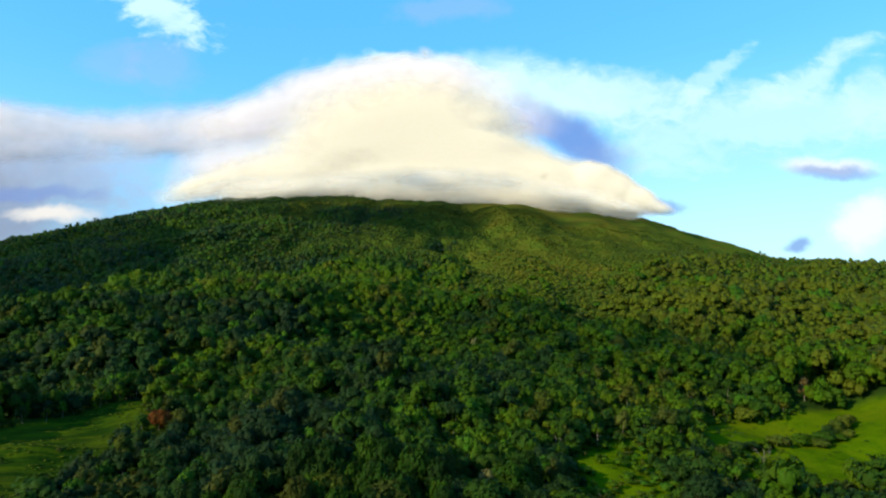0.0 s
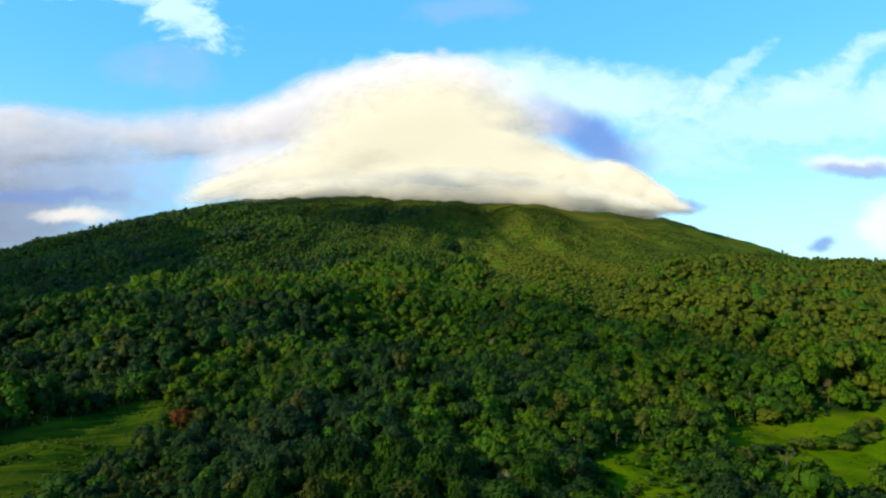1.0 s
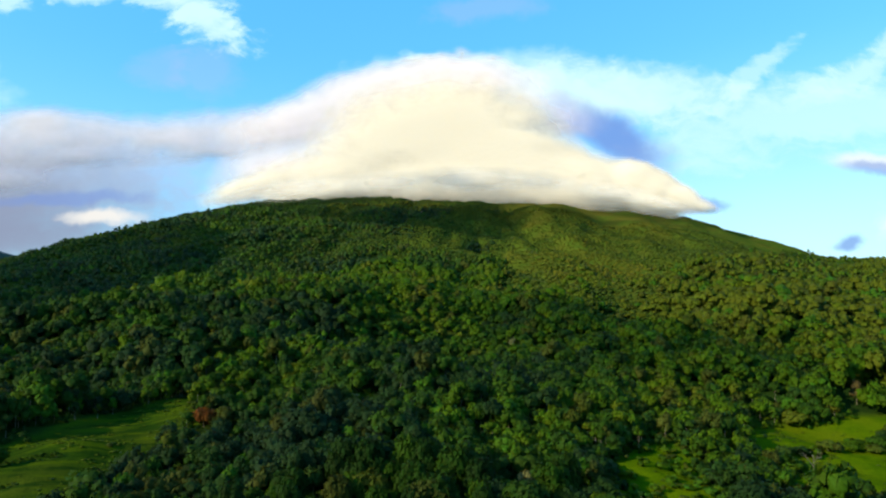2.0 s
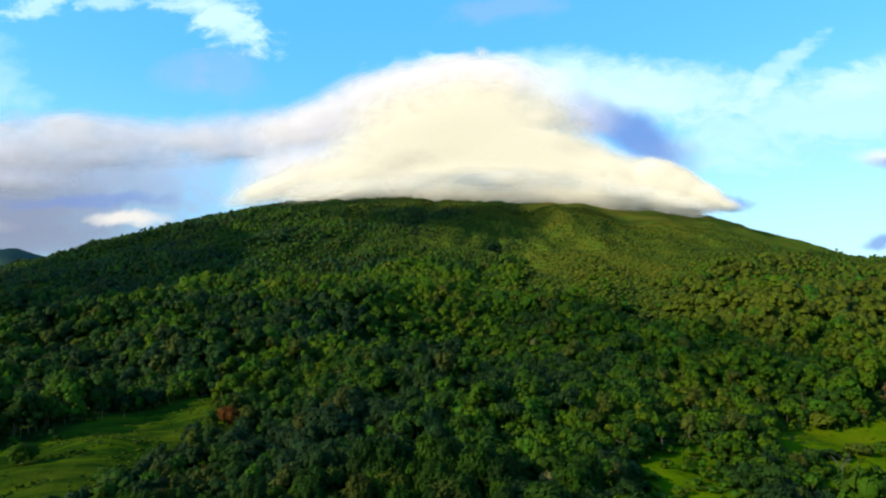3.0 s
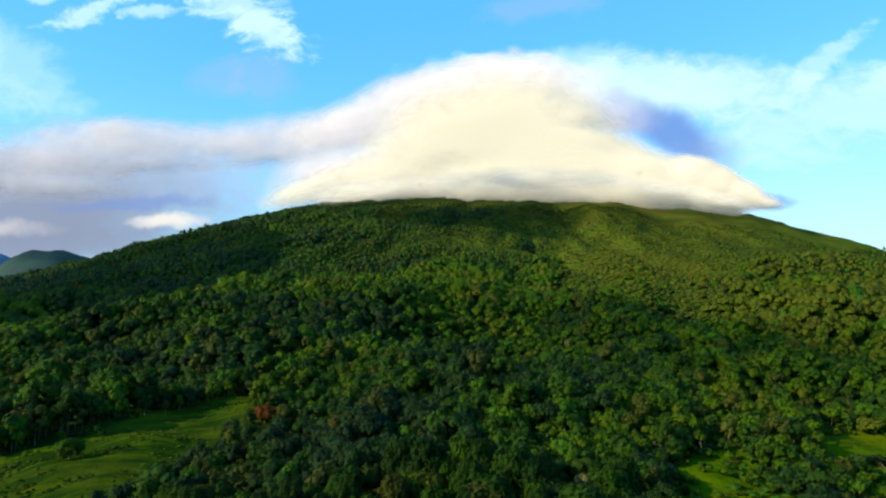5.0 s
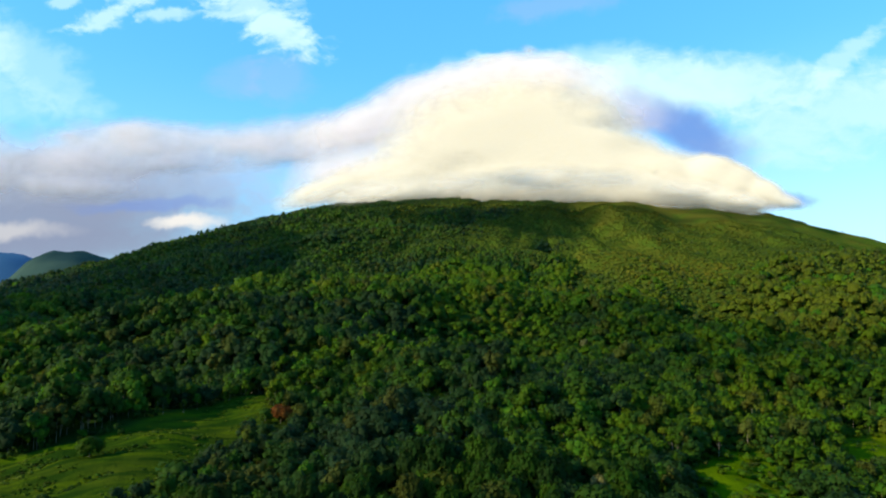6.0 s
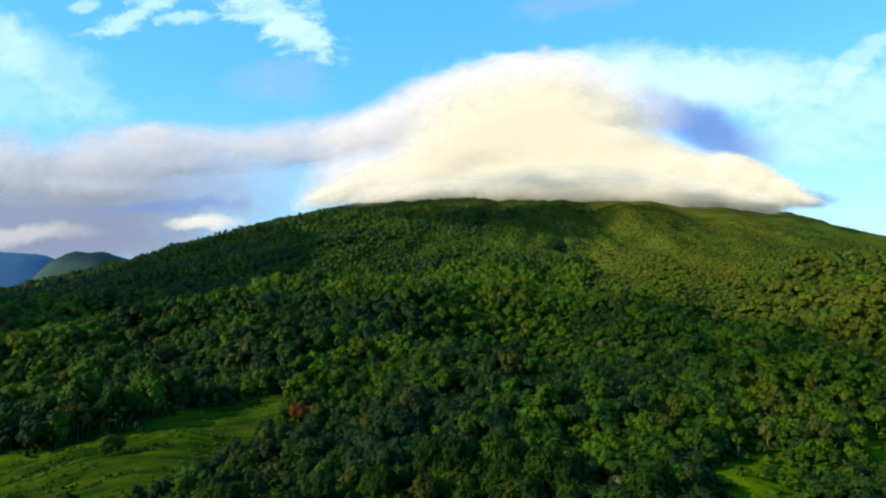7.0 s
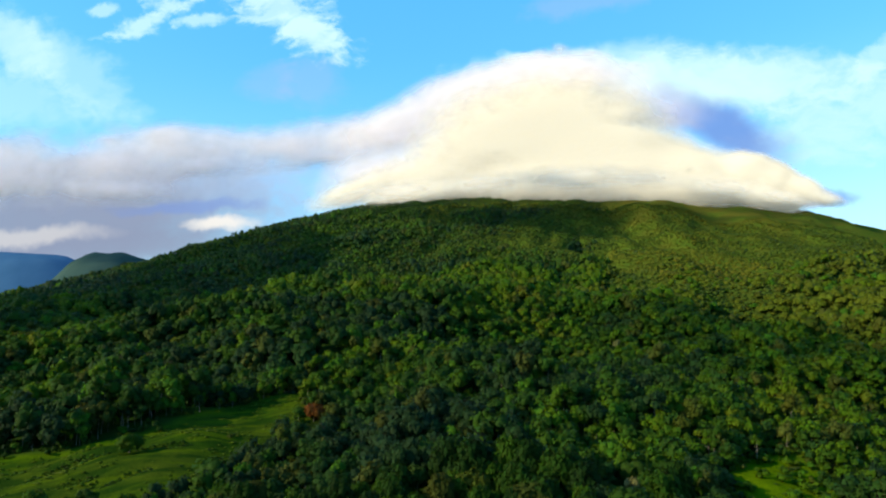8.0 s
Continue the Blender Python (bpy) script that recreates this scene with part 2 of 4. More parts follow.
def make_cloud(name, dense, tint, lump=0.10, fine=0.28):
    """Cloud: droplets that scatter light every way, thinner where less cloud lies behind the surface."""
    mat, n = material(name)
    geo = n.add("ShaderNodeNewGeometry")
    at = geo.outputs["Position"]
    depth = n.add("ShaderNodeAttribute", attribute_name="thickness").outputs["Fac"]
    drift = n.noise(n.vec("MULTIPLY", at, (0.6, 0.6, 1.4)), 0.006, 6.0, 0.6, 0.4)
    billow = n.noise(n.vec("MULTIPLY", at, (0.8, 0.8, 1.2)), 0.022, 5.0, 0.62, 0.6)
    veil = n.math("ADD", depth, n.math("MULTIPLY", n.math("SUBTRACT", drift, 0.5), 0.40))
    veil = n.math("ADD", veil, n.math("MULTIPLY", n.math("SUBTRACT", billow, 0.5), fine))
    body = n.math("MULTIPLY", n.math("MULTIPLY", n.step(veil, 0.02, 0.85), n.step(depth, 0.0, 0.2)), dense)
    # sunward normals stand in for inner scatter: even lit face, grey flanks and base
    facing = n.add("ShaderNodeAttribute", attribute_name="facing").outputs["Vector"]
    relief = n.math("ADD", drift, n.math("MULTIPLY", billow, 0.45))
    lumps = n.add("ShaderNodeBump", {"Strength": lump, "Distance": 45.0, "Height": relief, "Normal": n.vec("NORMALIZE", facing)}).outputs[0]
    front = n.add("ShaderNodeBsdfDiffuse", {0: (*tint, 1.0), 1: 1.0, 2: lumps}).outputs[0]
    back = n.add("ShaderNodeBsdfTranslucent", {0: (*tint, 1.0)}).outputs[0]
    mass = n.add("ShaderNodeMixShader", {0: 0.3, 1: front, 2: back}).outputs[0]
    clear = n.add("ShaderNodeBsdfTransparent").outputs[0]
    n.add("ShaderNodeOutputMaterial", {0: n.add("ShaderNodeMixShader", {0: body, 1: clear, 2: mass}).outputs[0]})
    return mat


bark, ground_mat = make_bark(), make_ground()
# distance haze is painted into both hills' blue and dull base colours
hill_far, hill_mid = make_far_hill("painted_haze_far_hill", (0.025, 0.075, 0.16), (0.04, 0.10, 0.20)), make_far_hill("painted_haze_wooded_hill", (0.022, 0.050, 0.052), (0.04, 0.07, 0.062))
cloud_white = make_cloud("sunlit_cloud", 0.98, (0.735, 0.715, 0.68), 0.07)
# lilac tint paints blue sky light into the veil's and bank's colour
cloud_sky_tint = make_cloud("sky_tinted_cloud", 0.82, (0.74, 0.72, 0.83), 0.06, 0.08)
cloud_hem = make_cloud("cloud_hem", 0.82, (0.74, 0.73, 0.74), 0.08, 0.20)
cloud_mist = make_cloud("summit_mist", 0.34, (0.62, 0.58, 0.47))
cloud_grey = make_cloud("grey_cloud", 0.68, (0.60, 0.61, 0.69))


def lattice(ix, iy, seed):
    """A repeatable random number from 0 to 1 for every whole-numbered place."""
    n = (ix.astype(np.int64) * 374761393 + iy.astype(np.int64) * 668265263 + seed * 69069) & 0x7FFFFFFF
    n = ((n ^ (n >> 13)) * 1274126177) & 0x7FFFFFFF
    n = ((n ^ (n >> 16)) * 2246822519) & 0x7FFFFFFF
    return (n & 0xFFFFF) / 0xFFFFF


def value_noise(x, y, seed):
    ix, iy = np.floor(x), np.floor(y)
    fx, fy = x - ix, y - iy
    fx, fy = fx * fx * fx * (fx * (fx * 6 - 15) + 10), fy * fy * fy * (fy * (fy * 6 - 15) + 10)
    a, b = lattice(ix, iy, seed), lattice(ix + 1, iy, seed)
    c, d = lattice(ix, iy + 1, seed), lattice(ix + 1, iy + 1, seed)
    return (a + (b - a) * fx) * (1 - fy) + (c + (d - c) * fx) * fy


def fbm(x, y, size, seed, octaves=3):
    """Layered noise of about -1 to 1, whose largest waves are size metres long."""
    total, gain, norm = 0.0, 1.0, 0.0
    for k in range(octaves):
        total = total + gain * (2 * value_noise(x / size, y / size, seed + k) - 1)
        norm, gain, size = norm + gain, gain * 0.5, size * 0.47
    return total / norm


def bump(x, y, cx, cy, sx, sy, turn=0.0):
    """A smooth hill of height 1 with its long axis turned by that many degrees."""
    c, s = math.cos(math.radians(turn)), math.sin(math.radians(turn))
    u, v = (x - cx) * c + (y - cy) * s, -(x - cx) * s + (y - cy) * c
    return np.exp(-0.5 * ((u / sx) ** 2 + (v / sy) ** 2))


def smooth(a, b, x):
    t = np.clip((x - a) / (b - a), 0, 1)
    return t * t * (3 - 2 * t)


PEAK = (-60.0, 2900.0)
# middle, half length, half width and turn of the washed-out gullies in the western pasture
GULLIES = [(-252, 276, 16, 3.2, 42), (-272, 258, 12, 3.0, 30), (-219, 301, 15, 3.0, 31), (-217, 268, 13, 2.6, 46), (-236, 262, 10, 2.2, 40)]


# middle, half width, half length and depth of wooded hollows on the slope
HOLLOWS = [
    (-167, 612, 22, 34, 14), (-4, 440, 34, 26, 12), (-294, 1150, 34, 60, 16), (-211, 1200, 38, 60, 18), (-175, 1375, 30, 70, 18),
    (-118, 575, 20, 24, 9), (30, 712, 26, 40, 12), (-324, 665, 34, 45, 13), (-407, 520, 40, 34, 12), (-259, 496, 24, 26, 10),
    (-322, 488, 26, 28, 10), (-331, 424, 22, 20, 8), (-99, 268, 13, 14, 6), (-101, 334, 18, 16, 8), (-620, 1010, 60, 80, 18), (-480, 900, 36, 60, 14),
]


def height(x, y):
    """The height of the ground: a volcanic cone with shoulders, ribs and gullies above gently rolling land."""
    x, y = np.asarray(x, float), np.asarray(y, float)
    dx, dy = x - PEAK[0], y - PEAK[1]
    r = np.hypot(dx, dy)
    far = np.hypot(x, y)
    z = 705 * np.clip(1 - r / 2720, 0, 1) ** 1.5
    z = z + 97 * bump(x, y, -830, 1860, 400, 480, -35)
    z = z + 30 * bump(x, y, 560, 2550, 260, 420)
    z = z + 40 * bump(x, y, 900, 1290, 150, 150, 20) - 25 * bump(x, y, 820, 1560, 130, 200, -25)
    # ribs and gullies that run down from the summit
    turn = np.arctan2(dx, -dy)
    wander = 0.05 * fbm(x, y, 500, 11, 2)
    rib = fbm((turn + wander) * 1000, r * 0.22, 62, 21, 3)
    z = z + rib * (9 + 13 * smooth(2400, 1500, r)) * smooth(2600, 2250, r) * smooth(700, 1350, r)
    # hummocks under the forest
    z = z + (4 + 29 * smooth(1450, 950, far)) * fbm(x, y, 190, 31, 2) * smooth(250, 650, far) + 9 * fbm(x, y, 75, 41, 2) * smooth(100, 450, far)
    # cattle terraces and a washed-out gully in the western pasture, long swells in the eastern one
    west = bump(x, y, -250, 290, 110, 85, 40)
    z = z + west * (2.6 * fbm(0.5 * x - 0.8 * y, 0.22 * (x + y), 13, 61, 2) + 2.4 * fbm(x, y, 45, 63, 2))
    for gully in GULLIES:
        z = z - 3.2 * bump(x, y, *gully)
    z = z + 1.6 * bump(x, y, -250, 286, 60, 6, 34)
    z = z + bump(x, y, 265, 390, 120, 90, 30) * 3.0 * fbm(x, y, 60, 65, 2)
    z = z + 10 * bump(x, y, -190, 425, 75, 60) + 9 * bump(x, y, 300, 480, 130, 60, 12)
    # the dark hollow and the long furrow below the summit
    z = z - 42 * bump(x, y, -12, 1392, 17, 46) - 22 * bump(x, y, -29, 1100, 34, 50) - 16 * bump(x, y, 30, 1250, 12, 120, -8)
    # the shoulder falls away to the west, and a grassy spur runs down from the summit with a hollow on its lee side
    z = z - 20 * bump(x, y, -1260, 1440, 300, 400, -40) - 16 * bump(x, y, -1000, 1545, 110, 180, 33) - 14 * bump(x, y, 1031, 1930, 80, 200, -28)
    z = z + 20 * bump(x, y, 232, 1650, 55, 200, -4) - 26 * bump(x, y, 335, 1720, 60, 190, -10) - 16 * bump(x, y, 110, 1620, 60, 190, 4) + 18 * bump(x, y, 190, 1790, 150, 120) + 22 * bump(x, y, 520, 2130, 260, 260)
    for cx, cy, sx, sy, deep in HOLLOWS:
        z = z - deep * bump(x, y, cx, cy, sx, sy, -math.degrees(math.atan2(cx, cy)))
    # the ridge through the middle of the forest and the dip beside it
    z = z + 12 * bump(x, y, 20, 620, 60, 160, -10) - 12 * bump(x, y, 230, 720, 120, 170, -25)
    return z


def mesh_from(name, verts, faces, mats, attributes=(), flat=True):
    """A mesh from whole arrays: corners (n, 3), triangles or quads (m, k) and one number per corner for each attribute."""
    me = bpy.data.meshes.new(name)
    verts, faces = np.ascontiguousarray(verts, np.float32), np.ascontiguousarray(faces, np.int32)
    k = faces.shape[1]
    me.vertices.add(len(verts))
    me.vertices.foreach_set("co", verts.ravel())
    me.loops.add(faces.size)
    me.loops.foreach_set("vertex_index", faces.ravel())
    me.polygons.add(len(faces))
    me.polygons.foreach_set("loop_start", np.arange(0, faces.size, k, dtype=np.int32))
    me.polygons.foreach_set("use_smooth", np.full(len(faces), not flat))
    for mat in mats:
        me.materials.append(mat)
    for key, values in dict(attributes).items():
        values = np.ascontiguousarray(values, np.float32)
        if values.ndim == 2:
            me.attributes.new(key, "FLOAT_VECTOR", "POINT").data.foreach_set("vector", values.ravel())
        else:
            me.attributes.new(key, "FLOAT", "POINT").data.foreach_set("value", values)
    me.update(calc_edges=True)
    me.validate()
    return me


def inside(x, y, corners):
    """Metres by which places lie inside a field with those corners (outside: minus)."""
    best, crossings = np.full(np.shape(x), 1e9), np.zeros(np.shape(x), int)
    for (ax, ay), (bx, by) in zip(corners, corners[1:] + corners[:1]):
        ex, ey = bx - ax, by - ay
        t = np.clip(((x - ax) * ex + (y - ay) * ey) / (ex * ex + ey * ey), 0, 1)
        best = np.minimum(best, np.hypot(x - ax - t * ex, y - ay - t * ey))
        if ay != by:
            crossings += ((ay > y) != (by > y)) & (x < ax + (y - ay) / (by - ay) * ex)
    return np.where(crossings % 2 == 1, best, -best)


FIELD_WEST = [(-470, 222), (-302, 278), (-270, 292), (-249, 308), (-241, 336), (-230, 374), (-212, 406), (-197, 419), (-174, 393), (-170, 345), (-167, 314), (-163, 285), (-170, 256), (-168, 232), (-178, 195), (-210, 170), (-400, 130)]
FIELD_EAST = [(152, 380), (166, 424), (190, 437), (236, 445), (285, 459), (335, 446), (440, 450), (420, 380), (320, 275), (190, 276), (147, 285), (150, 322), (168, 336), (152, 350)]
FIELD_GLADE = [(50, 245), (62, 300), (80, 346), (100, 350), (108, 320), (106, 290), (90, 240)]


def pasture(x, y):
    ragged = 5 * fbm(x, y, 28, 71, 2)
    return np.maximum.reduce([inside(x, y, f) for f in (FIELD_WEST, FIELD_EAST, FIELD_GLADE)]) + ragged


def upland(x, y):
    """How far open grass and scrub take over from the forest, 0 to 1: high on the cone and down its sunny front."""
    z = height(x, y)
    along = x - 0.10 * (y - 1300)
    tongue = bump(x, y, 200, 1330, 240, 330, -8) + 0.55 * bump(x, y, 0, 1420, 80, 200, 4) + 0.5 * bump(x, y, 560, 1750, 260, 330, -20) - 0.8 * bump(x, y, 450, 1130, 170, 240, 10)
    high = smooth(235, 360, z + 60 * smooth(-300, 300, along)) * smooth(-120, 260, along)
    hollow = bump(x, y, -12, 1392, 17, 50) + bump(x, y, -29, 1100, 34, 45) + 0.9 * bump(x, y, 16, 1250, 8, 130, -2) + 0.8 * bump(x, y, 40, 1270, 7, 110, -3)
    return np.clip(0.9 * high + 1.2 * tongue - 2.0 * hollow + 0.60 * fbm(x, y, 170, 81, 4), 0, 1)


def make_ground_sheet():
    """One sheet of land from under the camera to the horizon, finer ahead and coarser behind."""
    bearings = np.concatenate([np.linspace(-62, 50, 370), np.linspace(50, 298, 70)[1:-1]])
    reach = np.concatenate([[0.0], np.geomspace(40, 190, 16), np.linspace(194, 520, 98), np.geomspace(527, 4850, 165)])
    a, d = np.meshgrid(np.radians(bearings), reach, indexing="ij")
    x, y = d * np.sin(a), d * np.cos(a)
    z = height(x, y)
    rows, cols = a.shape
    i, j = np.meshgrid(np.arange(rows), np.arange(cols - 1), indexing="ij")
    nxt = (i + 1) % rows
    faces = np.stack([i * cols + j, i * cols + j + 1, nxt * cols + j + 1, nxt * cols + j], -1).reshape(-1, 4)[:, ::-1]
    verts = np.stack([x, y, z], -1).reshape(-1, 3)
    me = mesh_from("ground", verts, faces, [ground_mat],
                   {"pasture": smooth(-9, 3, pasture(x, y)).ravel(), "upland": upland(x, y).ravel(), "rough": smooth(-4, 4, inside(x, y, FIELD_WEST)).ravel()}, flat=False)
    tagged(new("ground", me), "green volcano slope with forest floor, pasture and open grass", "mountain", kind="structure")


def make_far_hill_object(name, label, mat, cx, cy, sx, sy, top, seed):
    u, v = np.meshgrid(np.linspace(-2.6, 2.6, 70), np.linspace(-2.2, 2.2, 40), indexing="ij")
    x, y = cx + u * sx, cy + v * sy
    z = top * np.exp(-0.5 * (u * u + v * v) ** 1.5) * (1 + 0.14 * fbm(x, y, sx * 0.8, seed, 4)) - 30
    rows, cols = u.shape
    i, j = np.meshgrid(np.arange(rows - 1), np.arange(cols - 1), indexing="ij")
    faces = np.stack([i * cols + j, (i + 1) * cols + j, (i + 1) * cols + j + 1, i * cols + j + 1], -1).reshape(-1, 4)
    me = mesh_from(name, np.stack([x, y, z], -1).reshape(-1, 3), faces, [mat], flat=False)
    return tagged(new(name, me), label, "hill", kind="structure")


make_ground_sheet()
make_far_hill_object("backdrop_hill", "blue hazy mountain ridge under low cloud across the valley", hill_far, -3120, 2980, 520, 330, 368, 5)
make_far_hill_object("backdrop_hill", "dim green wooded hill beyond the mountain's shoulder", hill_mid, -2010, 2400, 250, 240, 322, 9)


def ico():
    bm = bmesh.new()
    bmesh.ops.create_icosphere(bm, subdivisions=1, radius=1.0)
    v = np.array([p.co[:] for p in bm.verts])
    f = np.array([[p.index for p in face.verts] for face in bm.faces])
    bm.free()
    return v, f


ICO = {1: ico()}
rng = np.random.default_rng(7)


def low_dome():
    """A coarse dome of fifteen faces for crowns far off."""
    v = [(0, 0, 1.0)] + [(0.72 * math.cos(1.2566 * k), 0.72 * math.sin(1.2566 * k), 0.66) for k in range(5)] + [(math.cos(1.2566 * k + 0.63), math.sin(1.2566 * k + 0.63), -0.25) for k in range(5)]
    f = []
    for k in range(5):
        m = (k + 1) % 5
        f += [(0, 1 + k, 1 + m), (1 + k, 6 + k, 1 + m), (1 + m, 6 + k, 6 + m)]
    return np.array(v), np.array(f)


ICO[0] = low_dome()


def unit(v):
    return v / (np.linalg.norm(v, axis=-1, keepdims=True) + 1e-9)


def crown_shape(lobes, level, cards, flatness, spread=0.62, card=0.20, ragged=0.22, core=0.82):
    """A crown about 1 in radius round its middle: clumps in a dome, each a heart hidden by sprays of leaves that stand off it. Gives corners, faces and the way each corner faces."""
    base_v, base_f = ICO[level]
    verts, faces, ways, count = [], [], [], 0
    homes = []
    middle = np.array([0.0, 0.0, -0.35])
    for k in range(lobes):
        turn = 2.4 * k + rng.uniform(-0.5, 0.5)
        up = rng.uniform(-0.35, 0.95) if k else 0.9
        ring = math.sqrt(max(0.0, 1 - up * up)) * spread * rng.uniform(0.7, 1.2)
        home = np.array([ring * math.cos(turn), ring * math.sin(turn), up * spread * flatness]) if lobes > 1 else np.zeros(3)
        size = rng.uniform(0.34, 0.56) * (1.0 if lobes > 4 else 1.35 if lobes > 1 else 1.75)
        squash = rng.uniform(0.6, 0.9)
        v = base_v * (1 + ragged * rng.uniform(-1, 1, (len(base_v), 1))) * (core * size, core * size, core * size * squash)
        verts.append(v + home)
        ways.append(unit(0.6 * unit(v) + 0.5 * unit(v + home - middle)))
        faces.append(base_f + count)
        count += len(v)
        homes.append((home, size, squash))
    for k in range(cards):
        home, size, squash = homes[k % len(homes)]
        way = rng.normal(size=3)
        way[2] = abs(way[2]) if rng.random() < 0.75 else way[2]
        way /= np.linalg.norm(way)
        mid = home + way * (1, 1, squash) * size * rng.uniform(0.72, 1.12)
        face = way + (0, 0, 0.5) + rng.normal(size=3) * 0.45
        face /= np.linalg.norm(face)
        a = np.cross(face, rng.normal(size=3))
        a /= np.linalg.norm(a) + 1e-9
        b = np.cross(face, a)
        s = card * rng.uniform(0.6, 1.4)
        verts.append(np.array([mid + a * s, mid - 0.6 * a * s + 0.9 * b * s, mid - 0.5 * a * s - 0.8 * b * s]))
        ways.append(np.tile(unit(0.6 * way + 0.5 * unit(mid - middle) + 0.15 * rng.normal(size=3)), (3, 1)))
        faces.append(np.array([[count, count + 1, count + 2]]))
        count += 3
    return np.concatenate(verts), np.concatenate(faces), np.concatenate(ways)


def rod(points, radii, sides=6):
    """A tapering limb along the given points."""
    verts, faces = [], []
    for k, (p, r) in enumerate(zip(points, radii)):
        for s in range(sides):
            a = 2 * math.pi * s / sides
            verts.append((p[0] + r * math.cos(a), p[1] + r * math.sin(a), p[2]))
    for k in range(len(points) - 1):
        for s in range(sides):
            t = (s + 1) % sides
            faces += [(k * sides + s, k * sides + t, (k + 1) * sides + t), (k * sides + s, (k + 1) * sides + t, (k + 1) * sides + s)]
    return np.array(verts), np.array(faces)


def joined(pieces):
    verts, faces, count = [], [], 0
    for v, f in pieces:
        verts.append(v)
        faces.append(f + count)
        count += len(v)
    return np.concatenate(verts), np.concatenate(faces)


def trunk_shape(tall, thick, limbs, reach):
    lean = rng.uniform(-0.03, 0.03, 2) * tall
    path = [(lean[0] * t * t, lean[1] * t * t, tall * t - 0.8 * (t == 0)) for t in (0, 0.12, 0.45, 0.75, 1.0)]
    pieces = [rod(path, [thick * 1.5, thick, thick * 0.8, thick * 0.6, thick * 0.25])]
    for k in range(limbs):
        a, t0 = 2.4 * k + rng.uniform(-0.4, 0.4), rng.uniform(0.5, 0.8)
        z0, r = tall * t0, reach * rng.uniform(0.6, 1.0)
        p = [(r * q * math.cos(a), r * q * math.sin(a), z0 + r * 0.75 * q ** 0.8) for q in (0, 0.5, 1.0)]
        pieces.append(rod(p, [thick * 0.5, thick * 0.3, thick * 0.1], 4))
    return joined(pieces)


def make_tree(name, label, leaf, tall, wide, flatness, lobes=11, cards=1100, thick=0.2, group="", card=0.10, bare=0.22):
    """A tree with a base at its origin: trunk with limbs, and a crown of clumps and sprays."""
    top = new(name)
    v, f = trunk_shape(tall * 0.86, thick, 6, wide * 0.75)
    trunk = new("trunk", mesh_from("trunk", v, f, [bark], flat=False))
    v, f, ways = crown_shape(lobes, 1, cards, flatness, card=card, core=0.68)
    v = v * (wide, wide, wide) + (0, 0, 0)
    low, high = v[:, 2].min(), v[:, 2].max()
    v[:, 2] = tall * bare + (v[:, 2] - low) / (high - low) * tall * (1 - bare)
    crown = new("crown", mesh_from("crown", v, f, [leaf], {"dome": ways}))
    trunk.parent = crown.parent = top
    return tagged(top, label, "tree", group)


def scatter(spacing, near, far, west=-57.0, east=45.0, seed=1):
    """Places on a jittered lattice in the part of the land that lies ahead."""
    r = np.random.default_rng(seed)
    half = far * math.sin(radians(max(-west, east)))
    gx, gy = np.meshgrid(np.arange(-half, half, spacing), np.arange(near * 0.5, far, spacing))
    x = gx.ravel() + r.uniform(-0.48, 0.48, gx.size) * spacing
    y = gy.ravel() + r.uniform(-0.48, 0.48, gx.size) * spacing
    d, a = np.hypot(x, y), np.degrees(np.arctan2(x, y))
    keep = (d > near) & (d <= far) & (a > west) & (a < east)
    return x[keep], y[keep]


def clear_of(x, y):
    """Where no forest tree crowds one of the trees that stand out."""
    free = np.ones(len(x), bool)
    for cx, cy in STANDOUT:
        d = math.hypot(cx, cy)
        ahead, aside = ((x - cx) * cx + (y - cy) * cy) / d, ((x - cx) * cy - (y - cy) * cx) / d
        free &= ~((np.abs(aside) < 7) & (ahead < 7) & (ahead > -32))
    return free


STANDOUT = [(-165, 374), (267, 472), (101, 359), (162, 325), (19, 274), (32, 640), (-70, 268)]


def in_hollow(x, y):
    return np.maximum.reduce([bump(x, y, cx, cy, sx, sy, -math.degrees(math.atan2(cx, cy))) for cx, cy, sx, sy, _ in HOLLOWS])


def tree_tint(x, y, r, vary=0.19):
    """Which green a tree has: neighbours are alike, a few stand out. Shade is painted in: darker in hollows and
    patches, lighter eastward.
    """
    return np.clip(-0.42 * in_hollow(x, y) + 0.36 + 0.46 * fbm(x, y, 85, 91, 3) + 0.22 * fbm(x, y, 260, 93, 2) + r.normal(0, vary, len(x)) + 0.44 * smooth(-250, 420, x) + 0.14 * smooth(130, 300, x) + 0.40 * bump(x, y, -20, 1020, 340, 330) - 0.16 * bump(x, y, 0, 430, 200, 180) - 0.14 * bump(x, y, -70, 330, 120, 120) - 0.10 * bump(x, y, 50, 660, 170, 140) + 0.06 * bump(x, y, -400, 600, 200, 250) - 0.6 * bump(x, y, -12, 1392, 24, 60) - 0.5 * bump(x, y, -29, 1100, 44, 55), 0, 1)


def sizes(x, y, r, k=1.0, bare=0.0):
    """Crown radii and heights: groups of giants tower over hollows full of lower trees, single trees vary besides, and those on open land stay small."""
    group = 0.55 * fbm(x, y, 70, 95, 2)
    big = np.exp(r.normal(0, 0.17, len(x)) + group)
    shrink = 1 - 0.16 * smooth(1100, 1500, np.hypot(x, y))
    return (1 - 0.45 * bare) * np.clip(k * 6.0 * np.exp(r.normal(0, 0.20, len(x))) * big ** 0.45, 3.0, 14.0), shrink * (1 - 0.65 * bare) * np.clip(14.0 * k ** 0.6 * big * r.uniform(0.85, 1.15, len(x)), 6, 36) * shrink


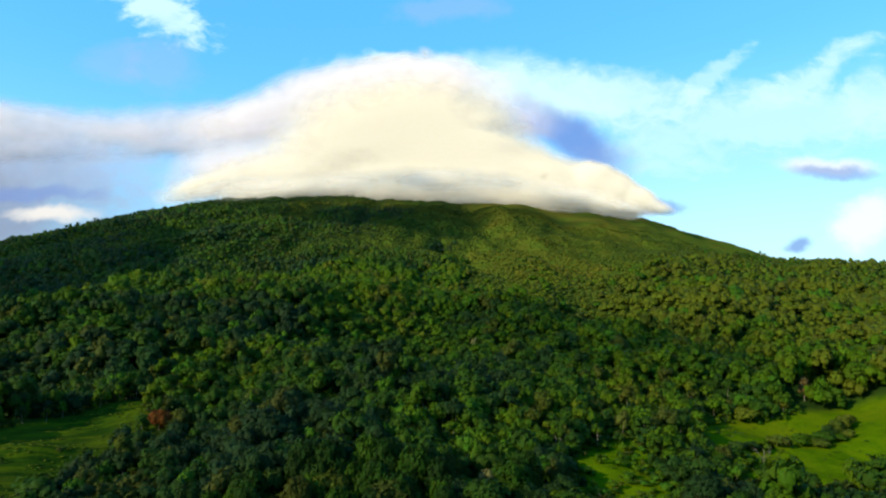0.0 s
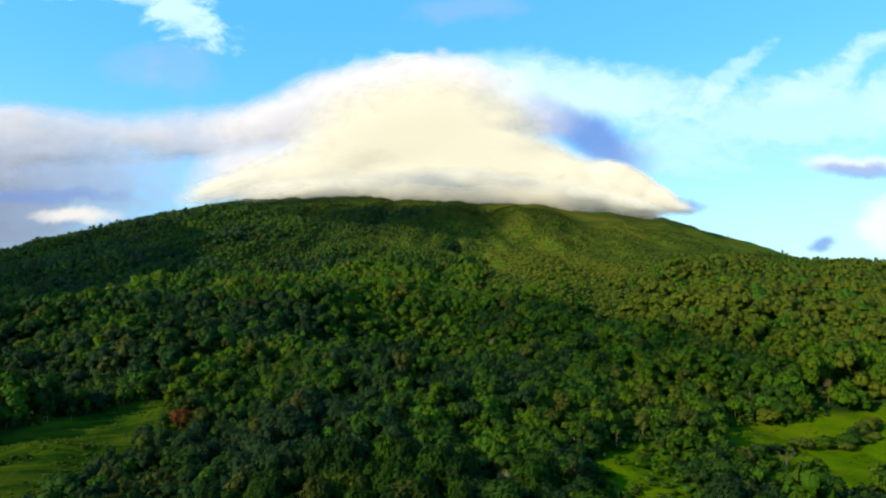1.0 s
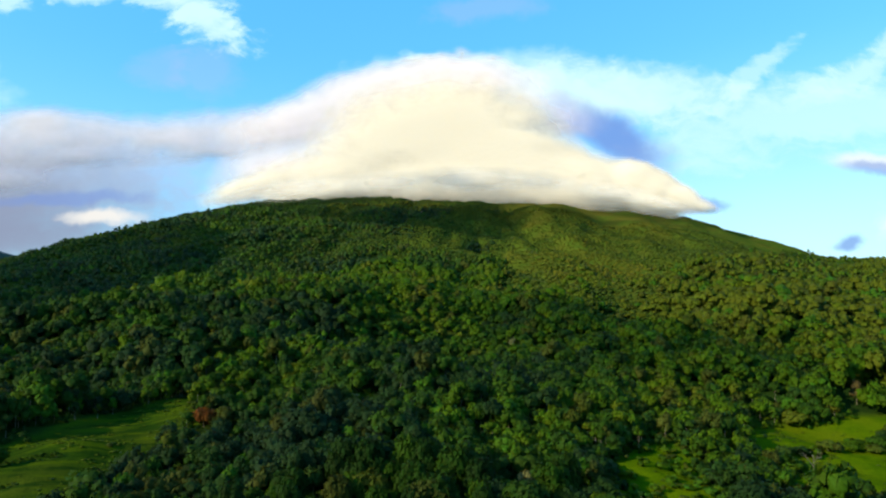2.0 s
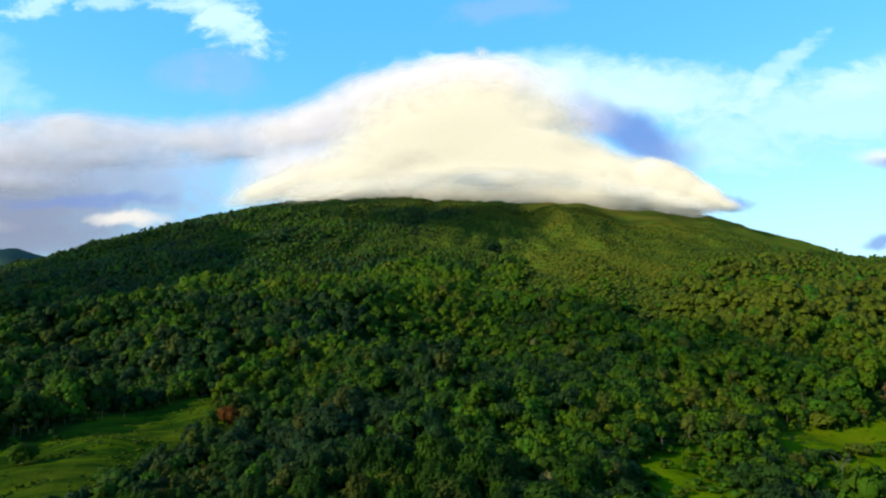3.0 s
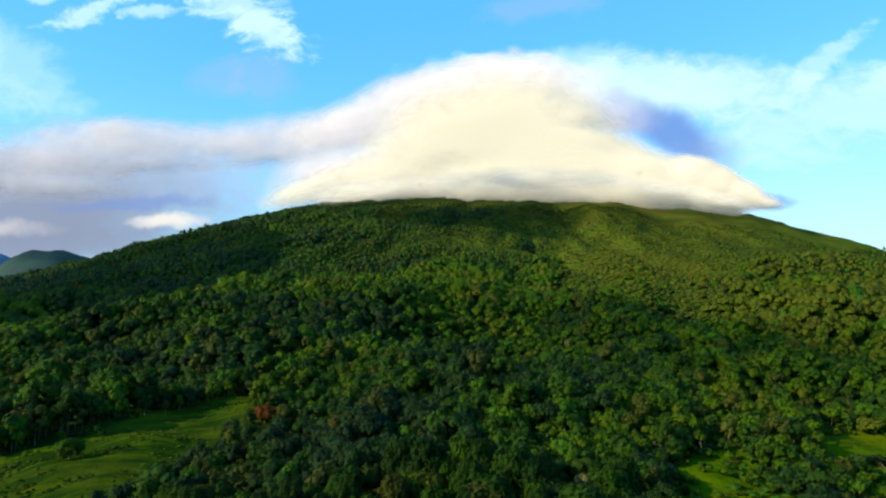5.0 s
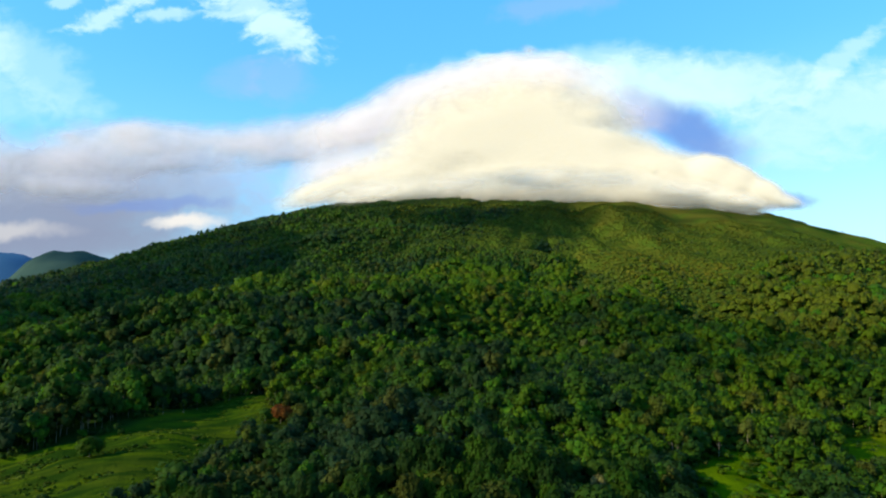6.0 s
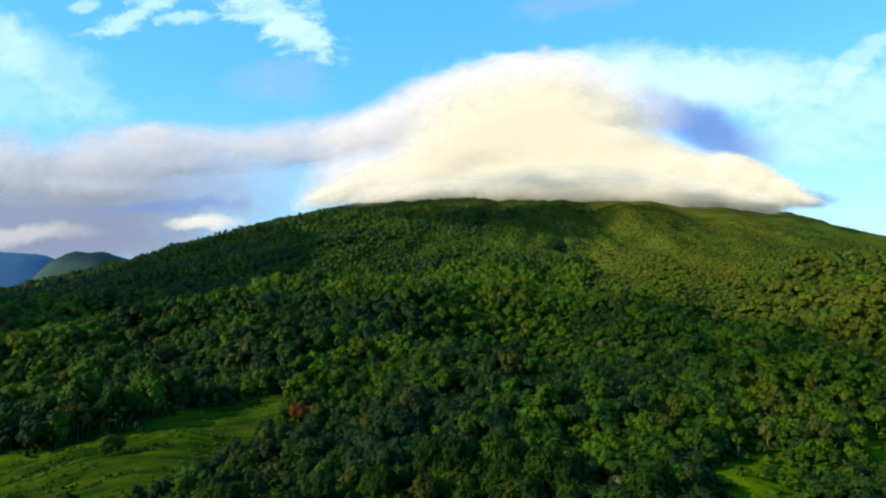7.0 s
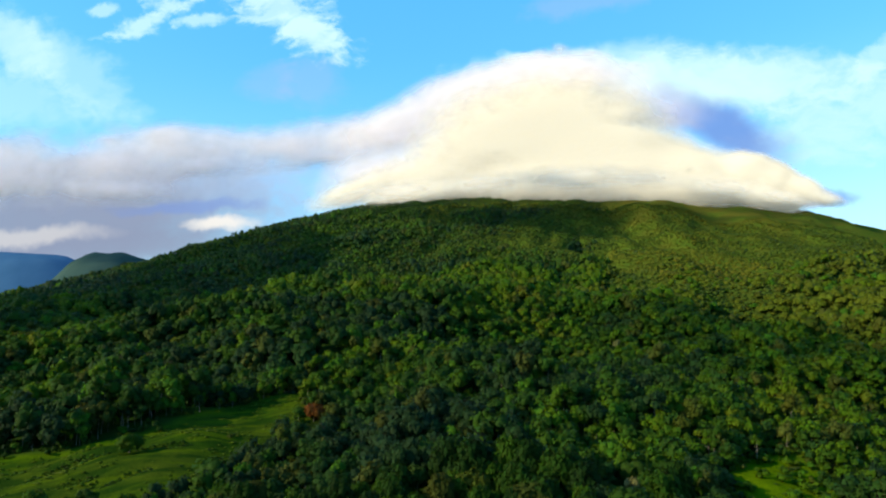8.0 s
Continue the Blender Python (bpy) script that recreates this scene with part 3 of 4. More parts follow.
def stand_of(name, label, x, y, wide, tall, shapes, leaf, tint, seed, trunk=False, lift=None, calm=0.0):
    """Many trees as one mesh: crowns of a few shapes, turned and sized tree by tree. calm: how far normals tip upward,
    evening the light as distance haze would.
    """
    r = np.random.default_rng(seed)
    z = height(x, y)
    low_end = np.full(len(x), lift) if lift is not None else np.clip(1 - 1.8 * wide / tall, 0.04, 0.5)
    pick = r.integers(len(shapes), size=len(x))
    turn = r.uniform(0, 2 * math.pi, len(x))
    all_v, all_f, all_t, all_o, all_w, count = [], [], [], [], [], 0
    other = r.random(len(x))
    for k, (v, f, ways) in enumerate(shapes):
        ways = unit(ways + (0, 0, calm))
        at = np.nonzero(pick == k)[0]
        if not len(at):
            continue
        c, s = np.cos(turn[at])[:, None], np.sin(turn[at])[:, None]
        w, h, e = wide[at][:, None], tall[at][:, None], low_end[at][:, None]
        low, high = v[:, 2].min(), v[:, 2].max()
        vx, vy, vz = v[None, :, 0], v[None, :, 1], (v[None, :, 2] - low) / (high - low)
        out = np.stack([x[at][:, None] + w * (c * vx - s * vy), y[at][:, None] + w * (s * vx + c * vy), z[at][:, None] + h * (e + (1 - e) * vz)], -1)
        all_v.append(out.reshape(-1, 3))
        all_f.append((f[None] + (np.arange(len(at)) * len(v))[:, None, None]).reshape(-1, 3) + count)
        all_t.append(np.repeat(tint[at], len(v)))
        all_o.append(np.repeat(other[at], len(v)))
        all_w.append(np.stack([c * ways[None, :, 0] - s * ways[None, :, 1], s * ways[None, :, 0] + c * ways[None, :, 1], np.broadcast_to(ways[None, :, 2], (len(at), len(v)))], -1).reshape(-1, 3))
        count += len(at) * len(v)
    if trunk:
        v, f = rod([(0, 0, -0.02), (0, 0, 0.6)], [1.0, 0.6], 4)
        out = np.stack([x[:, None] + 0.17 * v[None, :, 0], y[:, None] + 0.17 * v[None, :, 1], z[:, None] + tall[:, None] * v[None, :, 2]], -1)
        all_v.append(out.reshape(-1, 3))
        wood = sum(len(q) for q in all_f)
        all_f.append((f[None] + (np.arange(len(x)) * len(v))[:, None, None]).reshape(-1, 3) + count)
        all_t.append(np.zeros(len(x) * len(v)))
        all_o.append(np.zeros(len(x) * len(v)))
        all_w.append(np.zeros((len(x) * len(v), 3)))
    me = mesh_from(name, np.concatenate(all_v), np.concatenate(all_f), [leaf, bark], {"tint": np.concatenate(all_t), "odd": np.concatenate(all_o), "dome": np.concatenate(all_w)})
    if trunk:
        index = np.zeros(len(me.polygons), np.int32)
        index[wood:] = 1
        me.polygons.foreach_set("material_index", index)
    return tagged(new(name, me), label, {"forest": "forest", "weeds": "weeds", "tussocks": "grass"}.get(name, "shrubs"), kind="stuff")


# single trees of the near wood, then the stands behind it
near_kinds = [
    make_tree("tree", "broad round-crowned green rainforest tree in the wood", leaf_dark, 17, 6.6, 0.7, group="trees of the near wood"),
    make_tree("tree", "tall narrow dark green rainforest tree in the wood", leaf_dark, 20, 5.6, 0.9, group="trees of the near wood"),
    make_tree("tree", "low spreading flat-topped green tree in the wood", leaf_near, 13.5, 7.4, 0.5, group="trees of the near wood"),
    make_tree("tree", "open-crowned light green tree with sparse foliage", leaf_near, 15, 5.6, 0.7, lobes=9, cards=620, group="trees of the near wood"),
    make_tree("tree", "many-lobed yellowish green tree crowding its neighbours", leaf_near, 16, 6.0, 0.65, lobes=13, group="trees of the near wood"),
]
X, Y = scatter(8.8, 165, 520, seed=3)
wood = (pasture(X, Y) < np.where(X < -190, -7, -2)) & clear_of(X, Y)
X, Y = X[wood], Y[wood]
order = np.argsort(np.hypot(X - 10, Y))
in_view = order[(np.degrees(np.arctan2(X, Y))[order] > -50) & (np.degrees(np.arctan2(X, Y))[order] < 38) & (np.hypot(X, Y)[order] > 205)][:295]
single = np.zeros(len(X), bool)
single[in_view] = True
for k, (x, y) in enumerate(zip(X[single], Y[single])):
    size = float(np.clip(np.exp(rng.normal(0.04, 0.22) + 0.42 * float(fbm(x, y, 70, 95, 2))), 0.55, 1.45))
    m = pose(x, y, float(height(x, y)), 0, 0, rng.uniform(0, 360)) @ Matrix.Diagonal((size * rng.uniform(0.9, 1.1), size * rng.uniform(0.9, 1.1), size, 1))
    # darker-leaved kinds are favoured westward, painting the shade there into leaf colour
    if k < len(near_kinds):
        near_kinds[k].matrix_basis = m
    else:
        copy_thing(near_kinds[rng.integers(2) if rng.random() < 0.72 - 0.65 * float(smooth(-60, 70, x)) else rng.integers(2, 5)], pose(0, 0, 0)).matrix_basis = m
X, Y = X[~single], Y[~single]
shapes = [crown_shape(7, 1, 150, rng.uniform(0.55, 1.05), card=0.13, core=0.7) for _ in range(8)]
r = np.random.default_rng(12)
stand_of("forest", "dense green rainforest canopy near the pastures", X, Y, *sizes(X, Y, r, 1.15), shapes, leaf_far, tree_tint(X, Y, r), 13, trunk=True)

for near, far, spacing, k, lobes, cards, calm, label in (
        (520, 800, 11.6, 1.50, 6, 84, 0.15, "dense green rainforest canopy on the lower slope"),
        (800, 1150, 12.4, 1.60, 4, 40, 0.5, "dense green rainforest canopy below the open slope"),
        (1150, 2350, 12.2, 1.32, 1, 8, 0.8, "dark green rainforest high on the mountain's shoulders")):
    X, Y = scatter(spacing, near, far, west=-55, east=42, seed=int(near))
    open_land = upland(X, Y)
    wood = (r.random(len(X)) > 0.985 * smooth(0.15, 0.92, open_land)) & clear_of(X, Y) & (pasture(X, Y) < -2)
    X, Y, open_land = X[wood], Y[wood], open_land[wood]
    shapes = [crown_shape(lobes, 1 if near < 800 else 0, cards, rng.uniform(0.6, 1.0), card=0.19 if lobes > 1 else 0.34, core=0.78, ragged=0.22 if lobes > 1 else 0.34) for _ in range(10)]
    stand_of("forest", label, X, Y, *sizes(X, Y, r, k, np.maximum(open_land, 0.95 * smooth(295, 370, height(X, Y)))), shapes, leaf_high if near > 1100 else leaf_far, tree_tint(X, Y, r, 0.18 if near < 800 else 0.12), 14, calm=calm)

shapes = [crown_shape(1, 0, 2, 0.7, card=0.34, core=0.9) for _ in range(8)]
X, Y = scatter(6.8, 850, 1850, west=-25, east=33, seed=6)
open_land = upland(X, Y)
scrub = (open_land > 0.2) & (r.random(len(X)) < 0.95)
X, Y, open_land = X[scrub], Y[scrub], open_land[scrub]
low = np.exp(r.normal(0, 0.25, len(X)) + 0.4 * fbm(X, Y, 45, 99, 2)) * (1.25 - 0.5 * open_land)
hue = 0.28 + 0.45 * fbm(X, Y, 150, 97, 4) + 0.35 * smooth(235, 330, height(X, Y)) + 0.42 * bump(X, Y, 250, 1330, 170, 230) + r.normal(0, 0.12, len(X))
stand_of("scrub", "low yellowish green scrub on the open slope", X, Y, 4.6 * low ** 0.5, 2.9 * low, shapes, leaf_scrub, np.clip(hue, 0, 1), 16, lift=0.0)

# bushes along the edges of the wood and all over the glade
X, Y = scatter(4.2, 190, 520, seed=8)
edge = pasture(X, Y)
low = (edge < 2.5) & (edge > -15) & (r.random(len(X)) < np.where((X < -195) & (Y > 285), 0.18, 0.75))
X1, Y1 = X[low], Y[low]
bushy = [crown_shape(2, 1, 34, 0.8, card=0.26, core=0.7) for _ in range(6)]
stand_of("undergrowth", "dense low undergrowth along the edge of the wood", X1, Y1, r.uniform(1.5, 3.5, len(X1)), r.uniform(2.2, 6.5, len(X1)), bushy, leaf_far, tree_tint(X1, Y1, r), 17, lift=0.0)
glade = (inside(X, Y, FIELD_GLADE) > 1) & (r.random(len(X)) < 0.36)
X1, Y1 = X[glade], Y[glade]
stand_of("undergrowth", "yellow-green bushes that grow over a small glade", X1, Y1, r.uniform(2.0, 4.6, len(X1)), r.uniform(1.5, 5.0, len(X1)), bushy, leaf_far, np.clip(r.normal(0.72, 0.15, len(X1)), 0, 1), 18, lift=0.0)
X1, Y1 = -345 + 200 * r.random(30000), 190 + 200 * r.random(30000)
in_gully = np.maximum.reduce([bump(X1, Y1, *g) for g in GULLIES])
keep = (in_gully + 0.25 * fbm(X1, Y1, 9, 67, 2) > 0.62) & (inside(X1, Y1, FIELD_WEST) > 3)
X1, Y1 = X1[keep], Y1[keep]
stand_of("weeds", "rough weeds and low scrub in the pasture's gullies", X1, Y1, r.uniform(0.6, 1.7, len(X1)), r.uniform(0.3, 1.0, len(X1)), bushy, leaf_far, np.clip(r.normal(0.45, 0.15, len(X1)), 0, 1), 19, lift=0.0)


tuft = [crown_shape(1, 0, 5, 0.7, card=0.5, core=0.7) for _ in range(6)]
X1, Y1 = scatter(2.6, 230, 520, west=-57, east=42, seed=21)
grassy = (pasture(X1, Y1) > 2) & (r.random(len(X1)) < np.clip(0.10 + 0.9 * fbm(X1, Y1, 30, 68, 3), 0.0, 0.8) * np.where(X1 < 0, 1.0, 0.35))
X1, Y1 = X1[grassy], Y1[grassy]
stand_of("tussocks", "tussocks of rough grass and low weeds in the pastures", X1, Y1, r.uniform(0.8, 2.3, len(X1)), r.uniform(0.2, 0.65, len(X1)), tuft, leaf_tuft, np.clip(0.5 + 0.5 * fbm(X1, Y1, 40, 69, 2) + r.normal(0, 0.2, len(X1)), 0, 1), 22, lift=0.0)


def stand(thing, x, y, turn=0.0, size=1.0):
    thing.matrix_basis = pose(x, y, float(height(x, y)) - 0.1, 0, 0, turn) @ Matrix.Scale(size, 4)
    return thing


def make_bush(label, leaf, wide, tall):
    top = new("bush")
    pieces = [rod([(0, 0, -0.2), (0.35 * wide * math.cos(a), 0.35 * wide * math.sin(a), tall * 0.6)], [0.09, 0.04], 4) for a in (0.3, 1.6, 2.9, 4.1, 5.4)]
    stems = new("stems", mesh_from("stems", *joined(pieces), [bark], flat=False))
    v, f, ways = crown_shape(9, 1, 520, 0.7, card=0.13)
    v = v * wide
    v[:, 2] = tall * (0.04 + 0.96 * (v[:, 2] - v[:, 2].min()) / np.ptp(v[:, 2]))
    foliage = new("foliage", mesh_from("foliage", v, f, [leaf], {"dome": ways}))
    stems.parent = foliage.parent = top
    return tagged(top, label, "bush")


def make_bare_tree(label, tall):
    """A half-dead tree: a pale forked trunk with crooked branches and a few tufts of leaves at their ends."""
    top = new("bare_tree")
    pieces, ends = [rod([(0, 0, -0.6), (0.2, 0.1, tall * 0.25), (0.1, 0.3, tall * 0.5)], [0.17, 0.12, 0.09])], []
    for k in range(9):
        a, z0 = 2.4 * k, tall * (0.42 + 0.05 * (k % 3))
        reach = tall * rng.uniform(0.28, 0.42)
        mid = (0.1 + reach * 0.5 * math.cos(a), 0.3 + reach * 0.5 * math.sin(a), z0 + tall * 0.2)
        end = (0.1 + reach * math.cos(a + 0.3), 0.3 + reach * math.sin(a + 0.3), z0 + tall * rng.uniform(0.3, 0.52))
        pieces.append(rod([(0.1, 0.3, z0), mid, end], [0.07, 0.045, 0.015], 4))
        ends.append(end)
        for q in (-0.7, 0.7):
            tip = (end[0] + 1.3 * math.cos(a + q), end[1] + 1.3 * math.sin(a + q), end[2] + rng.uniform(-0.1, 0.8))
            pieces.append(rod([mid, tip], [0.06, 0.02], 4))
            ends.append(tip)
    trunk = new("trunk", mesh_from("trunk", *joined(pieces), [bark], flat=False))
    tufts = []
    for end in ends:
        v, f, _ = crown_shape(1, 1, 16, 0.8, card=0.3, core=0.5)
        tufts.append((v * rng.uniform(0.7, 1.3) + end, f))
    crown = new("crown", mesh_from("crown", *joined(tufts), [leaf_near]))
    trunk.parent = crown.parent = top
    return tagged(top, label, "tree")


# trees that stand out
stand(make_tree("flowering_tree", "tree covered in orange-red blossom at the pasture's edge", leaf_red, 12, 7.6, 0.45, lobes=14, cards=700, card=0.09, bare=0.06), *STANDOUT[0])
stand(make_tree("dry_tree", "tree with reddish brown dry foliage above the pasture", leaf_brown, 19, 3.8, 1.1), *STANDOUT[1])
stand(make_tree("dry_tree", "olive-brown thin-leaved tree with pale stems at the glade", leaf_olive, 15, 4.4, 0.9, cards=420), *STANDOUT[2])
stand(make_tree("flowering_tree", "tree with pale cream blossom among dark green crowns", leaf_pale, 14, 4.2, 0.8, cards=420), *STANDOUT[4])
stand(make_tree("tree", "bright yellowish green round-crowned tree in the wood", leaf_scrub_near, 15, 6.0, 0.7), *STANDOUT[6])
stand(make_tree("flowering_tree", "greyish cream blossoming tree in the middle of the wood", leaf_pale, 15, 4.6, 0.7, cards=420), *STANDOUT[5])
stand(make_bare_tree("half-dead tree with pale forked trunk and sparse leaves", 14), *STANDOUT[3])

# lone trees and bushes in the pastures
stand(make_tree("pasture_tree", "rounded dark green tree alone in the pasture", leaf_dark, 10.5, 7.0, 0.8, bare=0.0), -228, 288)
stand(make_bush("dark green bush in the sloping pasture", leaf_near, 2.4, 2.6), -300, 300)
stand(make_bush("bright green leafy bush at the foot of the pasture", leaf_scrub, 3.6, 4.4), -222, 252)
stand(make_bush("low rounded green bush beside the pasture gully", leaf_near, 2.2, 2.2), -196, 330)
for x, y, size in ((243, 404, 0.7), (250, 408, 0.95), (257, 412, 1.0), (264, 417, 0.8), (238, 398, 0.65)):
    if size == 0.7:
        shade_tree = stand(make_tree("pasture_tree", "light green tree in a small clump on the pasture", leaf_scrub_near, 11, 6.0, 0.7, group="clump in the pasture", bare=0.12), x, y, 0, size)
    else:
        stand(copy_thing(shade_tree, pose(0, 0, 0)), x, y, 140 * size, size)
for k in range(10):
    t = k / 9
    wide = rng.uniform(4.4, 7.0)
    stand(make_bush("green shrub in the hedge across the pasture", leaf_near if k % 3 else leaf_scrub_near, wide, wide * rng.uniform(0.9, 1.4)), 164 + 86 * t + rng.uniform(-3, 3), 362 + 30 * t + rng.uniform(-4, 4), 40 * k)

stand(make_tree("pasture_tree", "yellow-green spreading tree at the pasture's upper edge", leaf_scrub_near, 9, 6.5, 0.55, bare=0.1), 242, 456)

# the row of slender trees along the top of the western pasture
slender = make_tree("slender_tree", "slender pale-trunked tree in the row along the pasture", leaf_near, 11, 3.2, 1.0, lobes=7, cards=420, thick=0.13, group="tree row", bare=0.32)
for k in range(17):
    t = k / 16
    x, y = -301 + 92 * t + rng.uniform(-2, 2), 300 + 46 * t + 66 * t * t + rng.uniform(-2, 3)
    stand(slender if k == 0 else copy_thing(slender, pose(0, 0, 0)), x, y, rng.uniform(0, 360), rng.uniform(0.75, 1.15))
grove = make_tree("slender_tree", "thin-stemmed pale tree in the grove by the glade", leaf_near, 14, 2.7, 1.0, lobes=7, cards=380, thick=0.16, group="grove by the glade", bare=0.5)
for k in range(9):
    stand(grove if k == 0 else copy_thing(grove, pose(0, 0, 0)), 56 + 3.1 * k + rng.uniform(-2, 2), 326 + 1.5 * k + rng.uniform(-5, 5), rng.uniform(0, 360), rng.uniform(0.8, 1.2))


def cloud_mass(name, mat, parent, bearing, distance, deep, soft, ragged, seed, blobs, cell=13.0, shade=0.12):
    """A mass of cloud as one closed, bulging body. blobs: rows of the middle across and up, the half sizes, a turn, and if need be how slowly the edge
    thickens, how far the light falls off round it, and how dense it gets, in metres and degrees, on an upright plane that faces the valley; they melt into one outline, frayed by noise."""
    rows = np.array([tuple(b) + (soft, shade, 1.0)[len(b) - 5:] for b in blobs], float)
    reach = np.hypot(rows[:, 2], rows[:, 3])
    us = np.arange((rows[:, 0] - reach).min(), (rows[:, 0] + reach).max(), cell)
    vs = np.arange((rows[:, 1] - reach).min(), (rows[:, 1] + reach).max(), cell * 0.6)
    u, v = np.meshgrid(us, vs, indexing="ij")
    total, broad, mean = np.zeros_like(u), np.full_like(u, 1e-9), np.zeros((5,) + u.shape)
    for cu, cv, su, sv, turn, edge, grey, dense in rows:
        c, s = math.cos(radians(turn)), math.sin(radians(turn))
        a, b = ((u - cu) * c + (v - cv) * s) / su, (-(u - cu) * s + (v - cv) * c) / sv
        weight = np.exp(7 * (1 - np.hypot(a, b)))
        total += weight
        weight = np.exp(4 * (1 - np.hypot(a, b)))
        broad += weight
        mean += weight * np.array([np.clip(a, -1.3, 1.3), np.clip(b, -1.3, 1.3), np.full_like(u, edge), np.full_like(u, grey), np.full_like(u, dense)])
    across, up, edge, grey, dense = mean / broad
    field = np.log(total + 1e-6) / 7
    lens = np.clip(field, 0, 1)
    field = field + ragged * fbm(u * 0.6, v, 190, seed, 4) + 0.4 * ragged * fbm(u, v, 60, seed + 9, 3)
    depth = np.clip(np.clip(field, 0, None) / edge, 0, 1) * dense
    bulge = deep * smooth(0, 0.8, lens) + 0.5
    keep = field > -0.02
    number = -np.ones(u.shape, int)
    number[keep] = np.arange(keep.sum())
    n = int(keep.sum())
    quads = np.stack([number[:-1, :-1], number[1:, :-1], number[1:, 1:], number[:-1, 1:]], -1).reshape(-1, 4)
    quads = quads[(quads >= 0).all(1)]
    a = radians(bearing)
    right, away = np.array([math.cos(a), -math.sin(a), 0.0]), np.array([math.sin(a), math.cos(a), 0.0])
    base = distance * away + (0, 0, EYE) + u[keep][:, None] * right + v[keep][:, None] * np.array([0, 0, 1.0])
    verts = np.concatenate([base - bulge[keep][:, None] * away, base + bulge[keep][:, None] * away])
    faces = np.concatenate([quads, quads[:, ::-1] + n])
    # normals bent between round and sunward put light and shade into the shape
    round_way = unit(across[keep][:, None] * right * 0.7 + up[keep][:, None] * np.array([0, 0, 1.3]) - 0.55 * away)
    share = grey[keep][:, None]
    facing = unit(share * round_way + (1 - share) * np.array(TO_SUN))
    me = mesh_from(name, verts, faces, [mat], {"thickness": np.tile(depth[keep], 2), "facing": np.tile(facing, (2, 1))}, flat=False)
    ob = new(name, me)
    ob.parent = parent
    return ob


cap = tagged(new("cap_cloud"), "broad cream-white cloud cap resting on the summit", "cloud")
# from the bright body to the thin grey hem on the slope
cloud_mass("body", cloud_white, cap, 0.0, 1960, 20, 0.5, 0.1, 3, [
    (-208, 525, 362, 198, 0, 0.8, 0.02, 1),
    (-348, 489, 276, 147, 12, 1.3, 0.04, 1),
    (-47, 584, 275, 153, -5, 0.9, 0.02, 1),
    (41, 446, 332, 129, -12, 0.4, 0.03, 1),
    (-482, 407, 308, 89, 12, 1.1, 0.05, 1),
    (-728, 360, 221, 56, 16, 1, 0.08, 1),
    (135, 405, 284, 117, -8, 0.35, 0.03, 1),
    (322, 380, 184, 80, -18, 0.35, 0.05, 1),
    (474, 377, 102, 69, -12, 0.4, 0.08, 1),
    (535, 348, 97, 62, -12, 0.45, 0.12, 1),
    (612, 319, 90, 46, -18, 0.6, 0.3, 0.97),
    (526, 297, 122, 38, -14, 0.5, 0.12, 1),
    (675, 291, 70, 27, -16, 1.1, 0.55, 0.85),
    (93, 499, 260, 75, -10, 0.7, 0.03, 1),
    (94, 576, 226, 90, -12, 1.2, 0.08, 0.75),
    (-109, 383, 569, 108, 0, 0.9, 0.04, 1),
    (-510, 352, 337, 74, 8, 1.1, 0.08, 1),
    (338, 339, 250, 59, -6, 0.8, 0.06, 1),
])
cloud_mass("veil", cloud_sky_tint, cap, 2.0, 2015, 14, 1.0, 0.2, 15, [
    (53, 636, 312, 108, -12, 1.2, 0.2, 0.8),
    (-118, 705, 267, 102, -4, 0.45, 0.12, 1),
    (-381, 676, 364, 112, 9, 0.45, 0.12, 1),
    (-653, 607, 349, 86, 12, 0.9, 0.2, 0.9),
    (193, 584, 174, 73, -18, 1.5, 0.3, 0.7),
    (-313, 530, 510, 227, 0, 0.9, 0.1, 1),
    (-740, 439, 322, 136, 12, 1.2, 0.12, 0.9),
    (-682, 554, 220, 59, 8, 1.2, 0.5, 0.95),
])
cloud_mass("hem", cloud_hem, cap, 0.0, 1740, 14, 1.6, 0.22, 71, [
    (-679, 293, 171, 30, 14, 1.6, 0.2, 0.78),
    (-502, 312, 234, 44, 7, 1.6, 0.2, 0.85),
    (-272, 327, 307, 50, 2, 1.6, 0.15, 0.88),
    (-50, 334, 282, 48, -1, 1.6, 0.15, 0.86),
    (165, 325, 227, 42, -2, 1.6, 0.2, 0.84),
    (359, 297, 176, 38, -8, 1.5, 0.4, 0.88),
    (496, 268, 129, 24, -16, 1.5, 0.45, 0.8),
])
cloud_mass("scud", cloud_mist, cap, 0.5, 1740, 6, 1.4, 0.5, 61, [
    (-144, 339, 127, 24, 6, 1.5, 0.6, 0.55),
    (13, 333, 102, 25, 12, 1.4, 0.6, 0.65),
    (263, 343, 21, 14, 20, 1.5, 0.7, 0.6),
])
